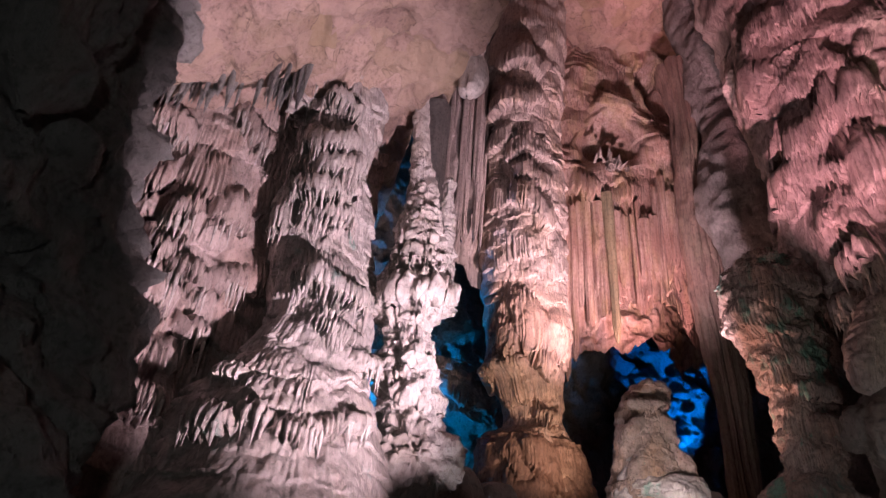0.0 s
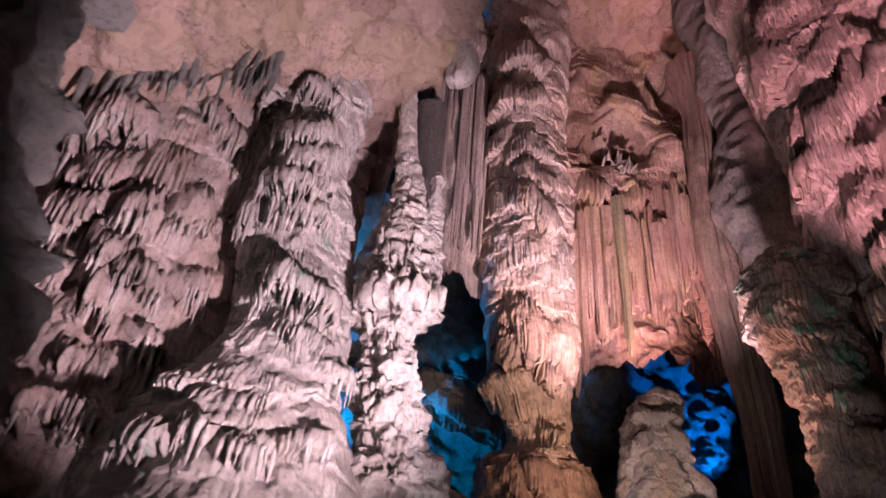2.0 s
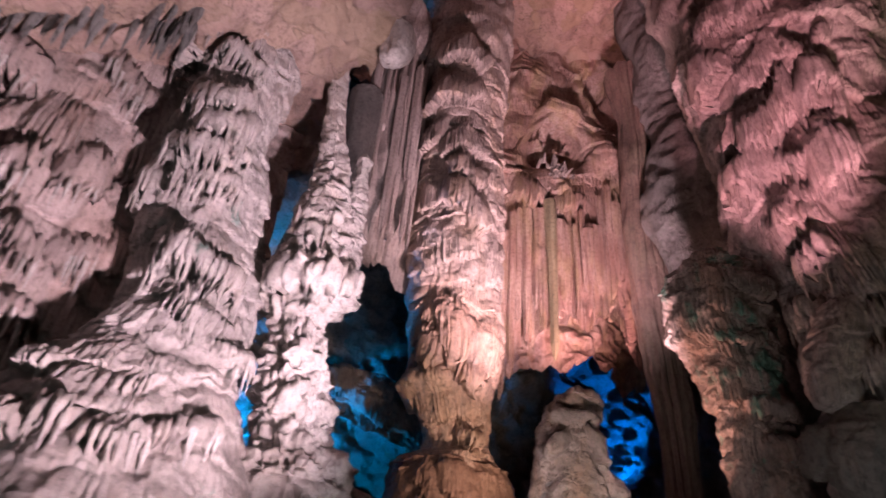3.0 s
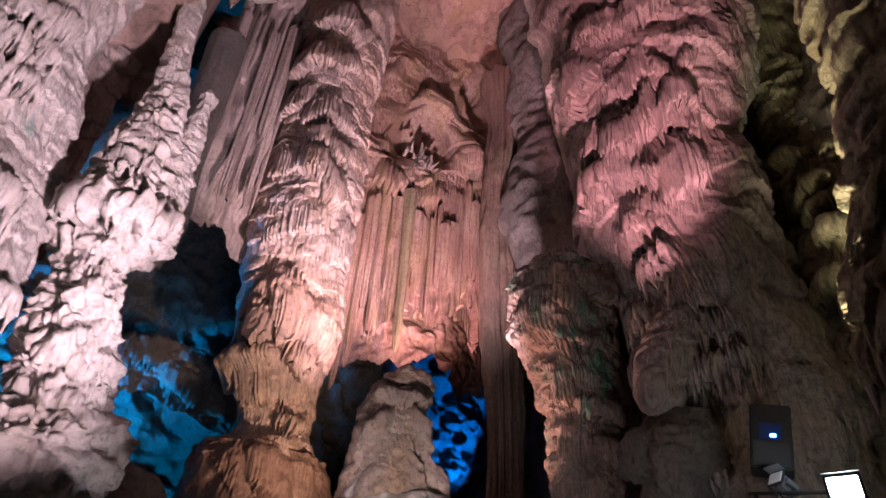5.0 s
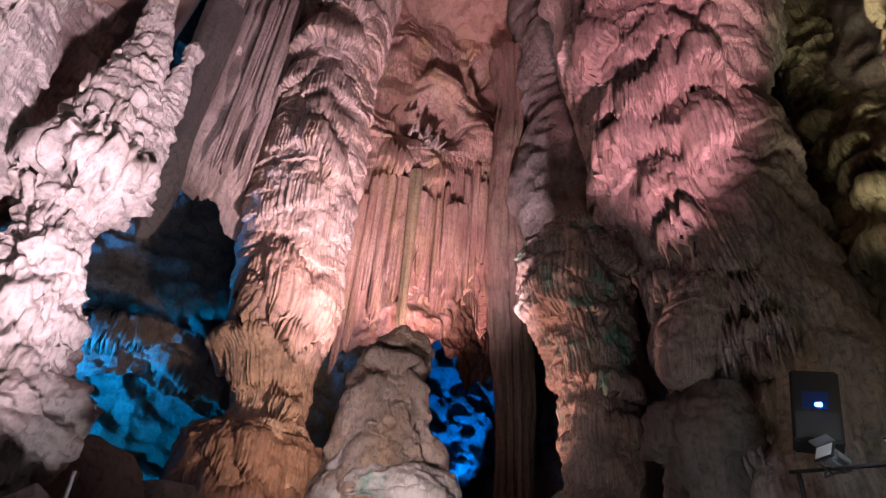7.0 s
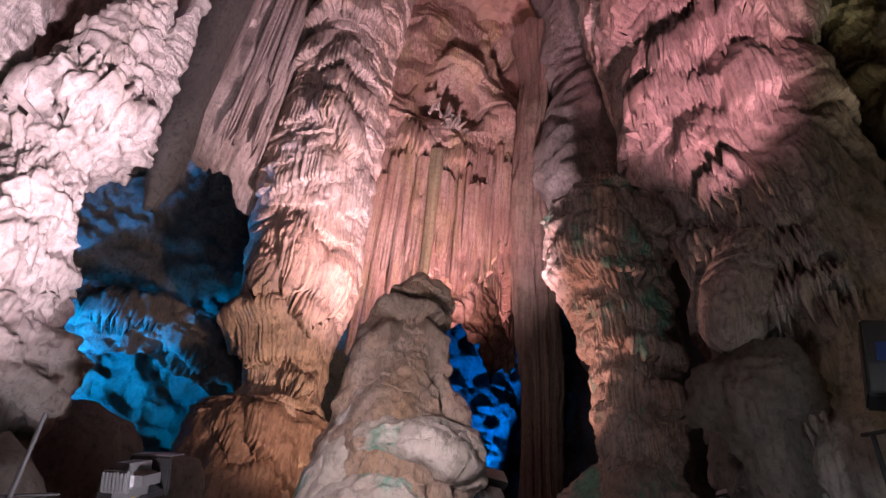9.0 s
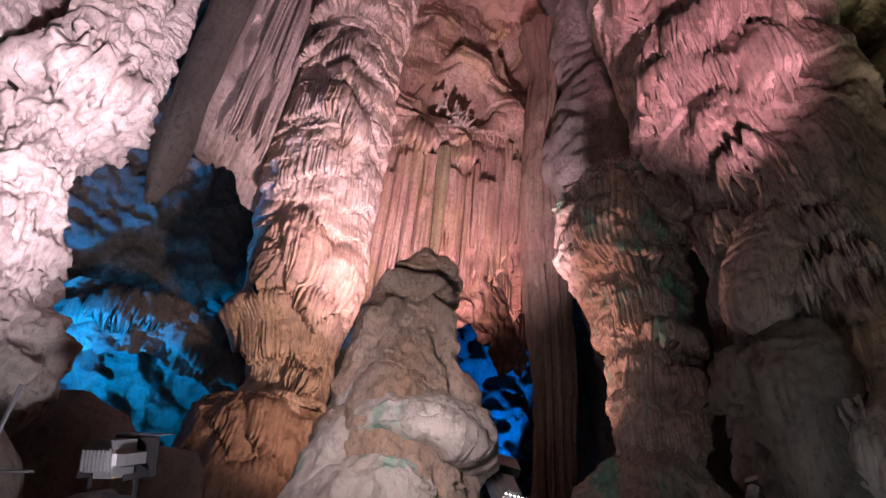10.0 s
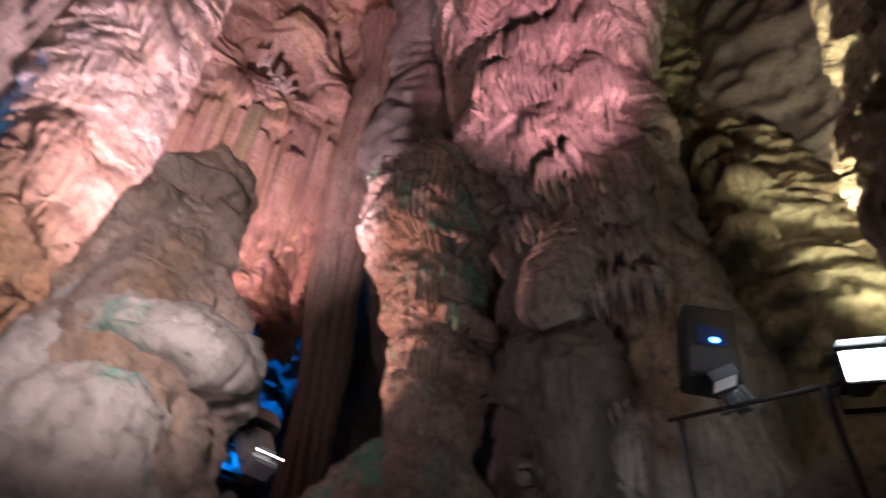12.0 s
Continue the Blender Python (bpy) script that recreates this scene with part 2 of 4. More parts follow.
def flowstone(P, N, u, seed=1, tier=0.9, depth=0.28, lump=0.25, flute=0.035, pitch=11.0, jag=0.16, lobe=1.1, rough=0.03, spread=1.0, ruffle=0.28, lips=None, drapes=()):
    """Pushes a surface out into drooping lobes with fluted fronts."""
    x, y, z = P[..., 0], P[..., 1], P[..., 2]
    zz = z + 0.75 * tier * fbm(u / (1.5 * tier), z / (2.5 * tier), 0, 3, seed + 12)
    prof = lobes(u, zz, tier, seed, lobe, jag, spread)
    small = lobes(u + 9.3, zz, tier * 0.38, seed + 77, lobe * 1.2, jag * 0.8)
    uw = u + 0.12 * vnoise(u * 2, z * 0.9, 1, seed + 8)
    fl = 1 - np.abs(vnoise(uw * pitch * 0.55, z * 0.22, 0, seed + 7)) * 1.6
    fl = 0.6 * fl + 0.4 * (1 - np.abs(vnoise(uw * pitch * 1.5, z * 0.5, 0, seed + 6)) * 1.6)
    stand = depth * prof
    for du, dz, dw, dh, push in drapes:
        a = (u - du) / (dw * (1 + 0.2 * vnoise(z * 1.5, du, 0, seed + 21)))
        b = (z - dz) / dh + 0.12 * a * a - 0.05 * np.abs(vnoise(u * 7, z * 0.3, 0, seed + 22)) * 1.5
        stand = np.maximum(stand, push * np.clip(1 - a * a, 0, 1) ** 0.45 * smooth(0.0, 0.04, b) * np.sqrt(np.clip(1 - np.abs(b) ** 2, 0, 1)))
    d = lump * fbm(x / 1.9, y / 1.9, z / 2.4, 3, seed + 40) + stand + depth * (ruffle * small - 0.6)
    d = d + flute * (0.35 + np.minimum(stand / depth, 1.2)) * fl * (1 + 0.8 * vnoise(u * 1.1, z * 0.9, 0, seed + 11))
    d = d + rough * fbm(x * 5, y * 5, z * 5, 4, seed + 50)
    Q = P + N * d[..., None]
    Q[..., 2] -= 0.3 * depth * prof
    if lips is not None:
        a, b = np.nonzero(prof[:, 1:] - prof[:, :-1] > 0.16)
        lips.append((Q[a, b + 1] - N[a, b + 1] * 0.05)[::7])
    return Q


def cascade(P, N, u, seed=1, folds=(), pitch=0.12, lump=0.3, tier=0.7, depth=0.2, lobe=1.1, push=0.6, droop=0.6, flute=0.06, tooth=0.3, rough=0.03, sink=0.35, lips=None, **_):
    """Pushes a surface out into fringed lobes with smooth crowns; folds: place along the surface, lip height, half width, height."""
    x, y, z = P[..., 0], P[..., 1], P[..., 2]
    ph = u / pitch + 1.1 * vnoise(u * 1.3, z * 0.12, 0, seed + 1) + 0.8 * vnoise(u * 4.1, z * 0.2, 0, seed + 9)
    cell = np.floor(ph)
    f = np.abs(ph - cell - 0.5) * 2
    rib = (1 - f ** 1.6) * (0.75 + 0.4 * lattice(cell, 0 * cell, 0 * cell, seed + 2))
    spear = (0.4 + 0.6 * np.abs(lattice(cell, 0 * cell, 0 * cell + 1, seed + 3))) * (1 - f) ** 0.8 + 0.35 * vnoise(u * 2.1, z * 0.5, 1, seed + 4)
    zz = z + 0.6 * tier * fbm(u / (1.5 * tier), z / (2.5 * tier), 0, 3, seed + 12)
    back = lobes(u, zz, tier, seed, lobe, 0.14)
    stand = depth * back
    ribbed = 0.55 * np.clip(back, 0, 1)
    sag = 0.4 * stand
    for du, dz, dw, dh in folds:
        k = math.sin(du * 12.9 + dz * 7.7)
        out = push * min(1.2, 0.45 + 0.7 * dw) * (0.85 + 0.45 * math.sin(du * 31.7 + dz * 17.3))
        a = (u - du) / (0.9 * dw) + 0.2 * vnoise(z * 1.7, u * 1.2, du * 3, seed + 21)
        low = dz + droop * out + dh * (0.22 * k * a + 0.10 * a * a + 0.4 * vnoise(u * 1.5, dz * 3.1, 0, seed + 22)) - min(tooth, 0.5 * dh) * (spear - 0.35)
        b = (z - low) / max(0.5 * dh, 1.1 * dh - droop * out)
        side = np.clip(1 - a * a, 0, 1) ** 0.55
        val = out * side * smooth(0.0, 0.05, b) * np.clip(1 - np.abs(b) ** 2.2, 0, 1) ** 0.6 + 0.0 * z
        won = val > stand
        stand = np.where(won, val, stand)
        sag = np.where(won, droop * out * side * np.clip(1 - b / 0.45, 0, 1) ** 1.4, sag)
        ribbed = np.where(won, np.clip(side, 0, 1) * smooth(0.95, 0.45, b), ribbed)
    d = lump * fbm(x / 1.9, y / 1.9, z / 2.4, 3, seed + 40) + stand - 0.5 * depth - sink * push
    d = d + flute * ribbed * (rib - 0.5) + rough * fbm(x * 5, y * 5, z * 5, 4, seed + 50)
    d = d + 1.2 * rough * (1 - ribbed) * fbm(x * 2.2, y * 2.2, z * 2.2, 3, seed + 51)
    Q = P + N * d[..., None]
    Q[..., 2] -= sag
    if lips is not None:
        a, b = np.nonzero(stand[:, 1:] - stand[:, :-1] > 0.4 * push)
        lips.append((Q[a, b + 1] - N[a, b + 1] * 0.05)[::5])
    return Q


def curtain(P, N, u, seed=1, fold=0.12, pitch=5.0, lump=0.25, rough=0.015, **_):
    """Pushes a surface out into long hanging flutes."""
    x, y, z = P[..., 0], P[..., 1], P[..., 2]
    wob = 2.0 * vnoise(u * 0.8, z * 0.06, 0, seed) + 0.5 * vnoise(u * 2, z * 0.25, 0, seed + 1)
    d = fold * (np.abs(np.sin(u * pitch + wob)) ** 0.6 + 0.5 * np.abs(np.sin(u * pitch * 2.7 + 2 * wob)) - 0.6)
    d = d * (0.55 + 0.75 * np.clip(0.5 + vnoise(u * 0.7, z * 0.35, 0, seed + 3), 0, 1))
    d = d + lump * fbm(u / 1.5, z / 3.5, 0, 3, seed + 4) + rough * fbm(x * 6, y * 6, z * 3, 3, seed + 6)
    return P + N * d[..., None]


def crag(P, N, u, seed=1, lump=0.5, rough=0.12, shelf=0.0, **_):
    """Pushes a surface into broken, weathered rock."""
    x, y, z = P[..., 0], P[..., 1], P[..., 2]
    d = lump * fbm(x / 2.6, y / 2.6, z / 2.6, 4, seed)
    r = 1 - np.abs(fbm(x / 0.9, y / 0.9, z / 0.9, 4, seed + 60)) * 2.2
    d = d + rough * r + 0.3 * rough * fbm(x * 4, y * 4, z * 4, 3, seed + 61)
    if shelf:
        q = z / 0.42 + 3.2 * fbm(x / 2.2, y / 2.2, z / 4, 4, seed + 70)
        d = d + shelf * (1 - (q - np.floor(q))) * smooth(-0.25, 0.35, fbm(x / 1.3, y / 1.3, z / 1.3, 3, seed + 71))
    return P + N * d[..., None]


def sheet_mesh(name, P, closed=False, caps=False):
    nu, nv = P.shape[:2]
    idx = np.arange(nu * nv).reshape(nu, nv)
    a = idx if closed else idx[:-1]
    b = np.roll(idx, -1, 0) if closed else idx[1:]
    quads = np.stack([a[:, :-1], b[:, :-1], b[:, 1:], a[:, 1:]], -1).reshape(-1, 4)
    me = bpy.data.meshes.new(name)
    me.vertices.add(nu * nv)
    me.vertices.foreach_set("co", P.reshape(-1).astype(np.float32))
    me.loops.add(len(quads) * 4)
    me.loops.foreach_set("vertex_index", quads.reshape(-1).astype(np.int32))
    me.polygons.add(len(quads))
    me.polygons.foreach_set("loop_start", np.arange(0, len(quads) * 4, 4, dtype=np.int32))
    me.polygons.foreach_set("use_smooth", np.ones(len(quads), dtype=bool))
    me.update(calc_edges=True)
    return me


def made(name, me, material, label="", category="", group="", kind="", parent=None):
    me.materials.append(material)
    ob = new(name, me)
    if parent:
        ob.parent = parent
    return tagged(ob, label, category, group, kind)


def spline(rows, t):
    """Smooth values along rows keyed by their first entry."""
    rows = np.array(rows, float)
    k = rows[:, 0]
    out = []
    for c in range(1, rows.shape[1]):
        m = np.gradient(rows[:, c], k)
        i = np.clip(np.searchsorted(k, t) - 1, 0, len(k) - 2)
        h = k[i + 1] - k[i]
        s = np.clip((t - k[i]) / h, 0, 1)
        a, b = rows[i, c], rows[i + 1, c]
        out.append((2 * s**3 - 3 * s**2 + 1) * a + (s**3 - 2 * s**2 + s) * h * m[i] + (-2 * s**3 + 3 * s**2) * b + (s**3 - s**2) * h * m[i + 1])
    return out


def pillar(rows, step, relief, seed, uneven=0.12, face=0.0, drapes=(), folds=(), fine=None, slim=0.7, **shape):
    """A column's surface; rows: z, x, y, radius; face: bearing of its densest side, degrees from -y towards +x; drapes: bearing, lip height, half width, height, push; folds: bearing, lip height, half width, height."""
    z0, z1 = rows[0][0], rows[-1][0]
    a, b = fine or (z0, z1)
    z = np.r_[np.arange(z0, a, 5 * step), np.arange(a, b, step), np.arange(b, z1 - 0.5 * step, 5 * step), z1]
    cx, cy, r = spline(rows, z)
    r = np.maximum(r, 0.01)
    rmax = max(q[3] for q in rows)
    nu = int(0.72 * 2 * math.pi * rmax / step) + 12
    front = radians(270 + face)
    th = np.linspace(front - math.pi, front + math.pi, nu, endpoint=False)[:, None]
    th = th - 0.45 * np.sin(th - front)
    if drapes:
        shape["drapes"] = [(radians(270 + b) * np.mean(r), *rest) for b, *rest in drapes]
    if folds:
        shape["folds"] = [(radians(270 + b) * np.mean(r), h, w * float(np.mean(r) / np.interp(h, z, r)), t) for b, h, w, t in folds]
    wob = 1 + uneven * fbm(np.cos(th) * 1.4 + 7, np.sin(th) * 1.4, z[None, :] * 0.45, 3, seed + 90)
    P = np.stack([cx + r * wob * np.cos(th), cy + r * wob * np.sin(th), z + 0 * th], -1)
    N = normals(P, True)
    u = th * np.mean(r) + 0 * z
    Q = relief(P, N, u, seed=seed, **shape)
    return P + (Q - P) * np.clip(r / slim, 0.12, 1)[None, :, None]


def along(path, u):
    path = np.array(path, float)
    seg = np.r_[0, np.cumsum(np.linalg.norm(np.diff(path[:, :2], axis=0), axis=1))]
    rows = np.c_[seg, path]
    return spline(rows, u)


def length(path):
    path = np.array(path, float)
    return float(np.sum(np.linalg.norm(np.diff(path[:, :2], axis=0), axis=1)))


def wall(path, z0, z1, step, relief, seed, lean=(0, 0), bulges=(), hem=0.0, rise=None, **shape):
    """A standing rock face along a plan line; lean: metres of x and y for each metre up; bulges: u, z, width, height, push."""
    L = length(path)
    nu, nv = int(L / step) + 2, int((z1 - z0) / (rise or step)) + 2
    u = np.linspace(0, L, nu)
    z = np.linspace(z0, z1, nv)
    x, y = along(path, u)
    P = np.stack([x[:, None] + lean[0] * (z - z0), y[:, None] + lean[1] * (z - z0), z + 0 * u[:, None]], -1)
    if hem:
        drop = hem * fbm(u * 0.9, 0 * u, 0 * u, 4, seed + 99)
        P[..., 2] += drop[:, None] * np.linspace(1, 0, nv) ** 2
    N = -normals(P, False)
    uu = u[:, None] + 0 * z
    for bu, bz, bw, bh, push in bulges:
        g = np.exp(-(((uu - bu) / bw) ** 2 + ((P[..., 2] - bz) / bh) ** 2) ** 1.5)
        P = P + N * (push * g)[..., None]
    return relief(P, -normals(P, False), uu, seed=seed, **shape)


# ---- the cave's shell ----
LIPS = {"left": [], "broad": [], "massive": [], "hanging": []}
LEFT_FOLDS = [(6.93, 10.24, 0.97, 1.16), (6.56, 9.04, 0.64, 1.18), (7.07, 9.0, 0.32, 0.65), (5.41, 9.23, 0.91, 1.55), (4.54, 11.48, 0.83, 0.87), (3.84, 9.91, 0.55, 1.38), (6.79, 7.93, 0.76, 1.1), (5.7, 8.16, 0.44, 0.88), (4.64, 8.36, 0.58, 1.21), (5.9, 7.44, 0.58, 0.93), (6.67, 6.37, 0.36, 0.85), (5.71, 6.06, 0.61, 1.18), (5.14, 7.04, 0.61, 0.75), (4.11, 7.54, 0.51, 0.7), (5.77, 5.34, 0.41, 0.54), (5.02, 5.2, 0.58, 0.76), (4.67, 5.99, 0.54, 0.66), (5.73, 4.21, 0.85, 0.63), (5.07, 4.04, 0.57, 0.39)]
wall_left = made("wall_left", sheet_mesh("wall_left", wall([(1.0, 15.0), (-1.8, 13.1), (-3.6, 12.0), (-5.4, 11.8), (-7.5, 10.8)], -0.5, 14.5, 0.026, cascade, 3, rise=0.036, folds=LEFT_FOLDS, pitch=0.13, tier=0.8, depth=0.3, lobe=1.0, push=0.9, droop=0.55, flute=0.14, tooth=0.45, lump=0.5, rough=0.05, bulges=[(5.6, 3.4, 1.9, 2.2, 1.5)], lips=LIPS["left"])), ROSY,
     "pinkish grey flowstone wall hung with fringed stalactite lobes", "cave wall", kind="structure")
made("wall_near", sheet_mesh("wall_near", wall([(-5.6, 10.6), (-3.1, 8.8), (-2.0, 7.6), (-2.0, 6.0), (-2.8, 4.2), (-4.0, 2.0), (-5, -6)], -0.5, 13, 0.09, flowstone, 21, lean=(-0.23, 0), tier=1.7, lobe=0.9, depth=0.95, lump=1.3, flute=0.05, pitch=5, jag=0.06, ruffle=0.3, rough=0.22, spread=1.2)), GREY,
     "unlit grey limestone wall with smooth hollows", "cave wall", kind="structure")
made("wall_back", sheet_mesh("wall_back", wall([(24, 21), (19, 24.5), (12, 25), (5, 24), (-1, 23), (-6, 15)], -0.5, 31, 0.12, crag, 31, lump=1.4, rough=0.6, shelf=0.16)), GREY,
     "rough limestone wall of the deep chamber", "cave wall", kind="structure")
made("wall_right", sheet_mesh("wall_right", wall([(12.8, -8), (13.0, 1), (14.2, 4.5), (17.5, 8.5), (22, 14), (24, 22)], -0.5, 31, 0.15, crag, 41, lean=(0.08, 0), lump=0.9, rough=0.3)), DARK,
     "dark limestone wall of the hall", "cave wall", kind="structure")
made("wall_behind", sheet_mesh("wall_behind", wall([(-5, -6), (4, -8), (13, -8)], -0.5, 31, 0.3, crag, 51, lump=0.9, rough=0.2)), GREY, "limestone wall at the hall's near end", "cave wall", kind="structure")


def roof_height(x, y):
    low = np.minimum(12.2 + 0.53 * (x + 4.7), 14.8 + 0.1 * (x - 0.5))
    rise = np.maximum(smooth(2.2, 3.2, x - 0.13 * (11.8 - y)), smooth(12.6, 14.0, y) * smooth(1.3, 2.4, x))
    return low * (1 - rise) + 27.6 * rise


gx, gy = np.meshgrid(np.arange(-9, 25, 0.11), np.arange(-8, 26, 0.13), indexing="ij")
roof = np.stack([gx, gy, roof_height(gx, gy)], -1)
roof = crag(roof, np.broadcast_to(np.array([0, 0, -1.0]), roof.shape), gx, 61, lump=0.6, rough=0.5)
made("ceiling", sheet_mesh("ceiling", roof), ROOF, "broken reddish limestone ceiling of the cave", "ceiling", kind="structure")

fx, fy = np.meshgrid(np.arange(-12, 26, 0.25), np.arange(-9, 27, 0.25), indexing="ij")
ground = np.stack([fx, fy, 0 * fx], -1)
ground[..., 2] = 1.6 * smooth(8.0, 12.5, fy + 0.3 * np.abs(fx - 3)) - 0.1 + 0.12 * fbm(fx, fy, 0, 4, 71)
made("floor", sheet_mesh("floor", ground), EARTH, "trodden uneven cave floor rising towards the columns", "floor", kind="structure")

made("rock_ledge", sheet_mesh("rock_ledge", wall([(7.4, 22.4), (6.0, 21.6), (4.2, 21.4), (2.4, 21.8), (0.8, 23.0)], 8.4, 10.6, 0.05, cascade, 66, hem=0.6, folds=[(2.2, 8.9, 1.2, 1.2), (4.2, 8.8, 1.3, 1.4), (5.6, 9.2, 1.0, 1.0)], tier=0.6, depth=0.3, push=0.7, droop=0.8, flute=0.06, tooth=0.2, lump=0.6, rough=0.12)), DARK,
     "dark overhanging rock ledge of the deep chamber", "ledge", kind="structure")

# ---- columns ----
BROAD_FOLDS = [(-30, 13.3, 0.7, 0.9), (25, 13.4, 0.7, 0.9), (-5, 14.0, 0.9, 0.8), (-53, 12.72, 0.59, 1.07), (5, 12.5, 0.56, 0.73), (-5, 11.3, 1.14, 0.87), (-47, 10.59, 0.4, 0.99), (10, 10.44, 0.84, 0.86), (-8, 9.61, 0.75, 0.69), (21, 10.09, 0.51, 0.51), (-49, 9.19, 0.44, 1.04), (7, 9.18, 0.92, 0.64), (3, 7.7, 1.21, 0.97), (5, 7.02, 1.13, 0.72), (20, 6.35, 1.0, 0.55), (44, 6.16, 0.68, 0.42), (50, 5.7, 0.62, 0.46)]
BASE_FOLDS = [(6, 4.98, 0.47, 0.55), (-32, 4.79, 0.45, 0.44), (-18, 4.84, 0.37, 0.46), (-25, 3.63, 0.71, 0.62), (-9, 3.8, 0.42, 0.49), (21, 4.22, 0.75, 0.51), (8, 3.69, 0.46, 0.56), (37, 4.12, 0.48, 0.51)]
broad = made("flowstone_column", sheet_mesh("flowstone_column", pillar(fine=(2.0, 15.5), rows=[(0, -1.1, 12.8, 3.7), (2.5, -1.0, 12.8, 3.1), (4, -0.9, 12.9, 2.55), (5.2, -.8, 13.0, 2.05), (6.2, -.65, 13.1, 1.65), (7.2, -.45, 13.2, 1.4), (8.2, -.5, 13.2, 1.3), (9.7, -.75, 13.2, 1.28), (11.5, -.8, 13.2, 1.22), (13.4, -1, 13.2, 1.3), (17, -1, 13.2, 1.5)], step=0.034, relief=cascade, seed=101, folds=BROAD_FOLDS + BASE_FOLDS, pitch=0.10, tier=0.42, depth=0.2, lobe=1.3, push=0.6, droop=0.6, sink=0.15, flute=0.08, tooth=0.26, lump=0.4, rough=0.06, uneven=0.18, lips=LIPS["broad"])), TIERED,
     "broad pinkish grey column of stacked flowstone tiers", "column", "flowstone columns")
PALE_FOLDS = [(-28, 9.64, 0.38, 0.99), (-10, 9.04, 0.56, 0.91), (-14, 8.46, 0.79, 0.65), (-16, 7.7, 0.95, 0.82), (-5, 6.89, 0.87, 0.69), (39, 6.52, 0.35, 0.71), (-12, 5.92, 0.68, 0.7), (39, 5.42, 0.45, 0.65), (-20, 5.25, 0.55, 0.66), (20, 4.6, 0.6, 0.6)]
made("flowstone_column", sheet_mesh("flowstone_column", pillar(fine=(3.3, 15.5), rows=[(0, 2.3, 13.4, 1.2), (3.5, 2.1, 13.3, 0.6), (4.2, 2.2, 13.0, 1.15), (5.4, 2.1, 13.0, .8), (6.2, 2.0, 13.0, .9), (7.4, 1.75, 13.0, .66), (8.3, 1.85, 13.0, .95), (8.9, 1.77, 13.0, .78), (10.5, 1.72, 13.0, .5), (12.4, 1.6, 13.05, .28), (14.6, 1.37, 13.1, .2), (17, 1.3, 13.1, .35)], step=0.027, relief=cascade, seed=111, folds=PALE_FOLDS, pitch=0.11, tier=0.4, depth=0.2, lobe=1.1, push=0.46, droop=0.7, sink=0.2, flute=0.13, tooth=0.34, lump=0.5, rough=0.24, uneven=0.3)), PALE,
     "pale crusted column tapering up to a slender neck", "column", "flowstone columns")
AMBER_FOLDS = [(-35, 19.55, 1.57, 1.41), (-62, 17.6, 0.75, 1.18), (-14, 17.2, 1.05, 1.4), (-10, 15.65, 0.9, 1.16), (-54, 14.87, 0.89, 1.41), (-11, 14.2, 1.06, 1.58), (-29, 12.84, 1.49, 1.36), (-55, 10.92, 0.5, 1.32), (-15, 9.29, 0.99, 2.28), (-50, 9.08, 0.55, 1.51), (16, 9.29, 0.61, 2.21), (-44, 7.52, 0.92, 1.36), (-1, 6.81, 0.74, 0.71), (16, 12.2, 0.8, 1.5), (-20, 21.6, 1.2, 1.6), (-5, 7.9, 0.8, 1.2)]
amber = made("amber_column", sheet_mesh("amber_column", pillar(fine=(3.8, 23.0), rows=[(1, 7.2, 18.5, 2.0), (5, 7.2, 18.5, 1.75), (6.4, 7.14, 18.5, 1.6), (7.0, 7.1, 18.5, 1.5), (7.35, 7.3, 18.5, 1.12), (7.9, 7.3, 18.5, 1.12), (8.6, 7.1, 18.5, 1.25), (9.15, 6.9, 18.5, 1.5), (9.45, 7.05, 18.5, 1.4), (9.9, 7.15, 18.5, 1.45), (10.95, 7.1, 18.5, 1.55), (12.7, 6.95, 18.5, 1.68), (14.1, 6.85, 18.5, 1.76), (15.5, 6.8, 18.5, 1.72), (17.5, 6.75, 18.5, 1.68), (20, 6.65, 18.5, 1.7), (22.5, 6.6, 18.5, 1.85), (30, 6.8, 18.5, 2.1)], step=0.034, relief=cascade, seed=121, face=-15, folds=AMBER_FOLDS, pitch=0.12, tier=0.55, depth=0.2, lobe=1.3, push=0.48, droop=0.7, sink=0.15, flute=0.10, tooth=0.35, lump=0.3, rough=0.07, uneven=0.12)), AMBER,
     "tall amber and pink column with fluted flowstone drapes", "column", "flowstone columns")
made("base", sheet_mesh("base", pillar([(0.5, 7.2, 18.5, 2.3), (4.5, 7.2, 18.5, 2.05), (6.0, 7.15, 18.45, 1.85), (6.6, 7.12, 18.42, 1.72), (6.88, 7.1, 18.4, 1.4), (7.0, 7.1, 18.4, 0.6)], 0.04, cascade, 123, face=-15, folds=[(-40, 5.6, 0.8, 1.2), (-10, 5.2, 0.8, 1.4), (20, 5.6, 0.7, 1.2), (-25, 4.0, 0.9, 1.2), (10, 3.8, 0.8, 1.2)], pitch=0.16, tier=0.6, depth=0.12, push=0.3, droop=0.4, sink=0.1, flute=0.07, tooth=0.2, lump=0.3, rough=0.08)), BROWN, "rust brown base", parent=amber)
made("stalactite", sheet_mesh("stalactite", pillar([(11.15, 10.85, 18.85, .03), (11.5, 10.85, 18.85, .09), (13.0, 10.85, 18.85, .13), (15.0, 10.85, 18.85, .16), (18.2, 10.85, 19.0, .22)], 0.05, curtain, 203, fold=0.05, pitch=9, lump=0.1, slim=0.2)), OLIVE,
     "long yellowish stalactite hanging from the stone curtain", "stalactite", "stalactites")
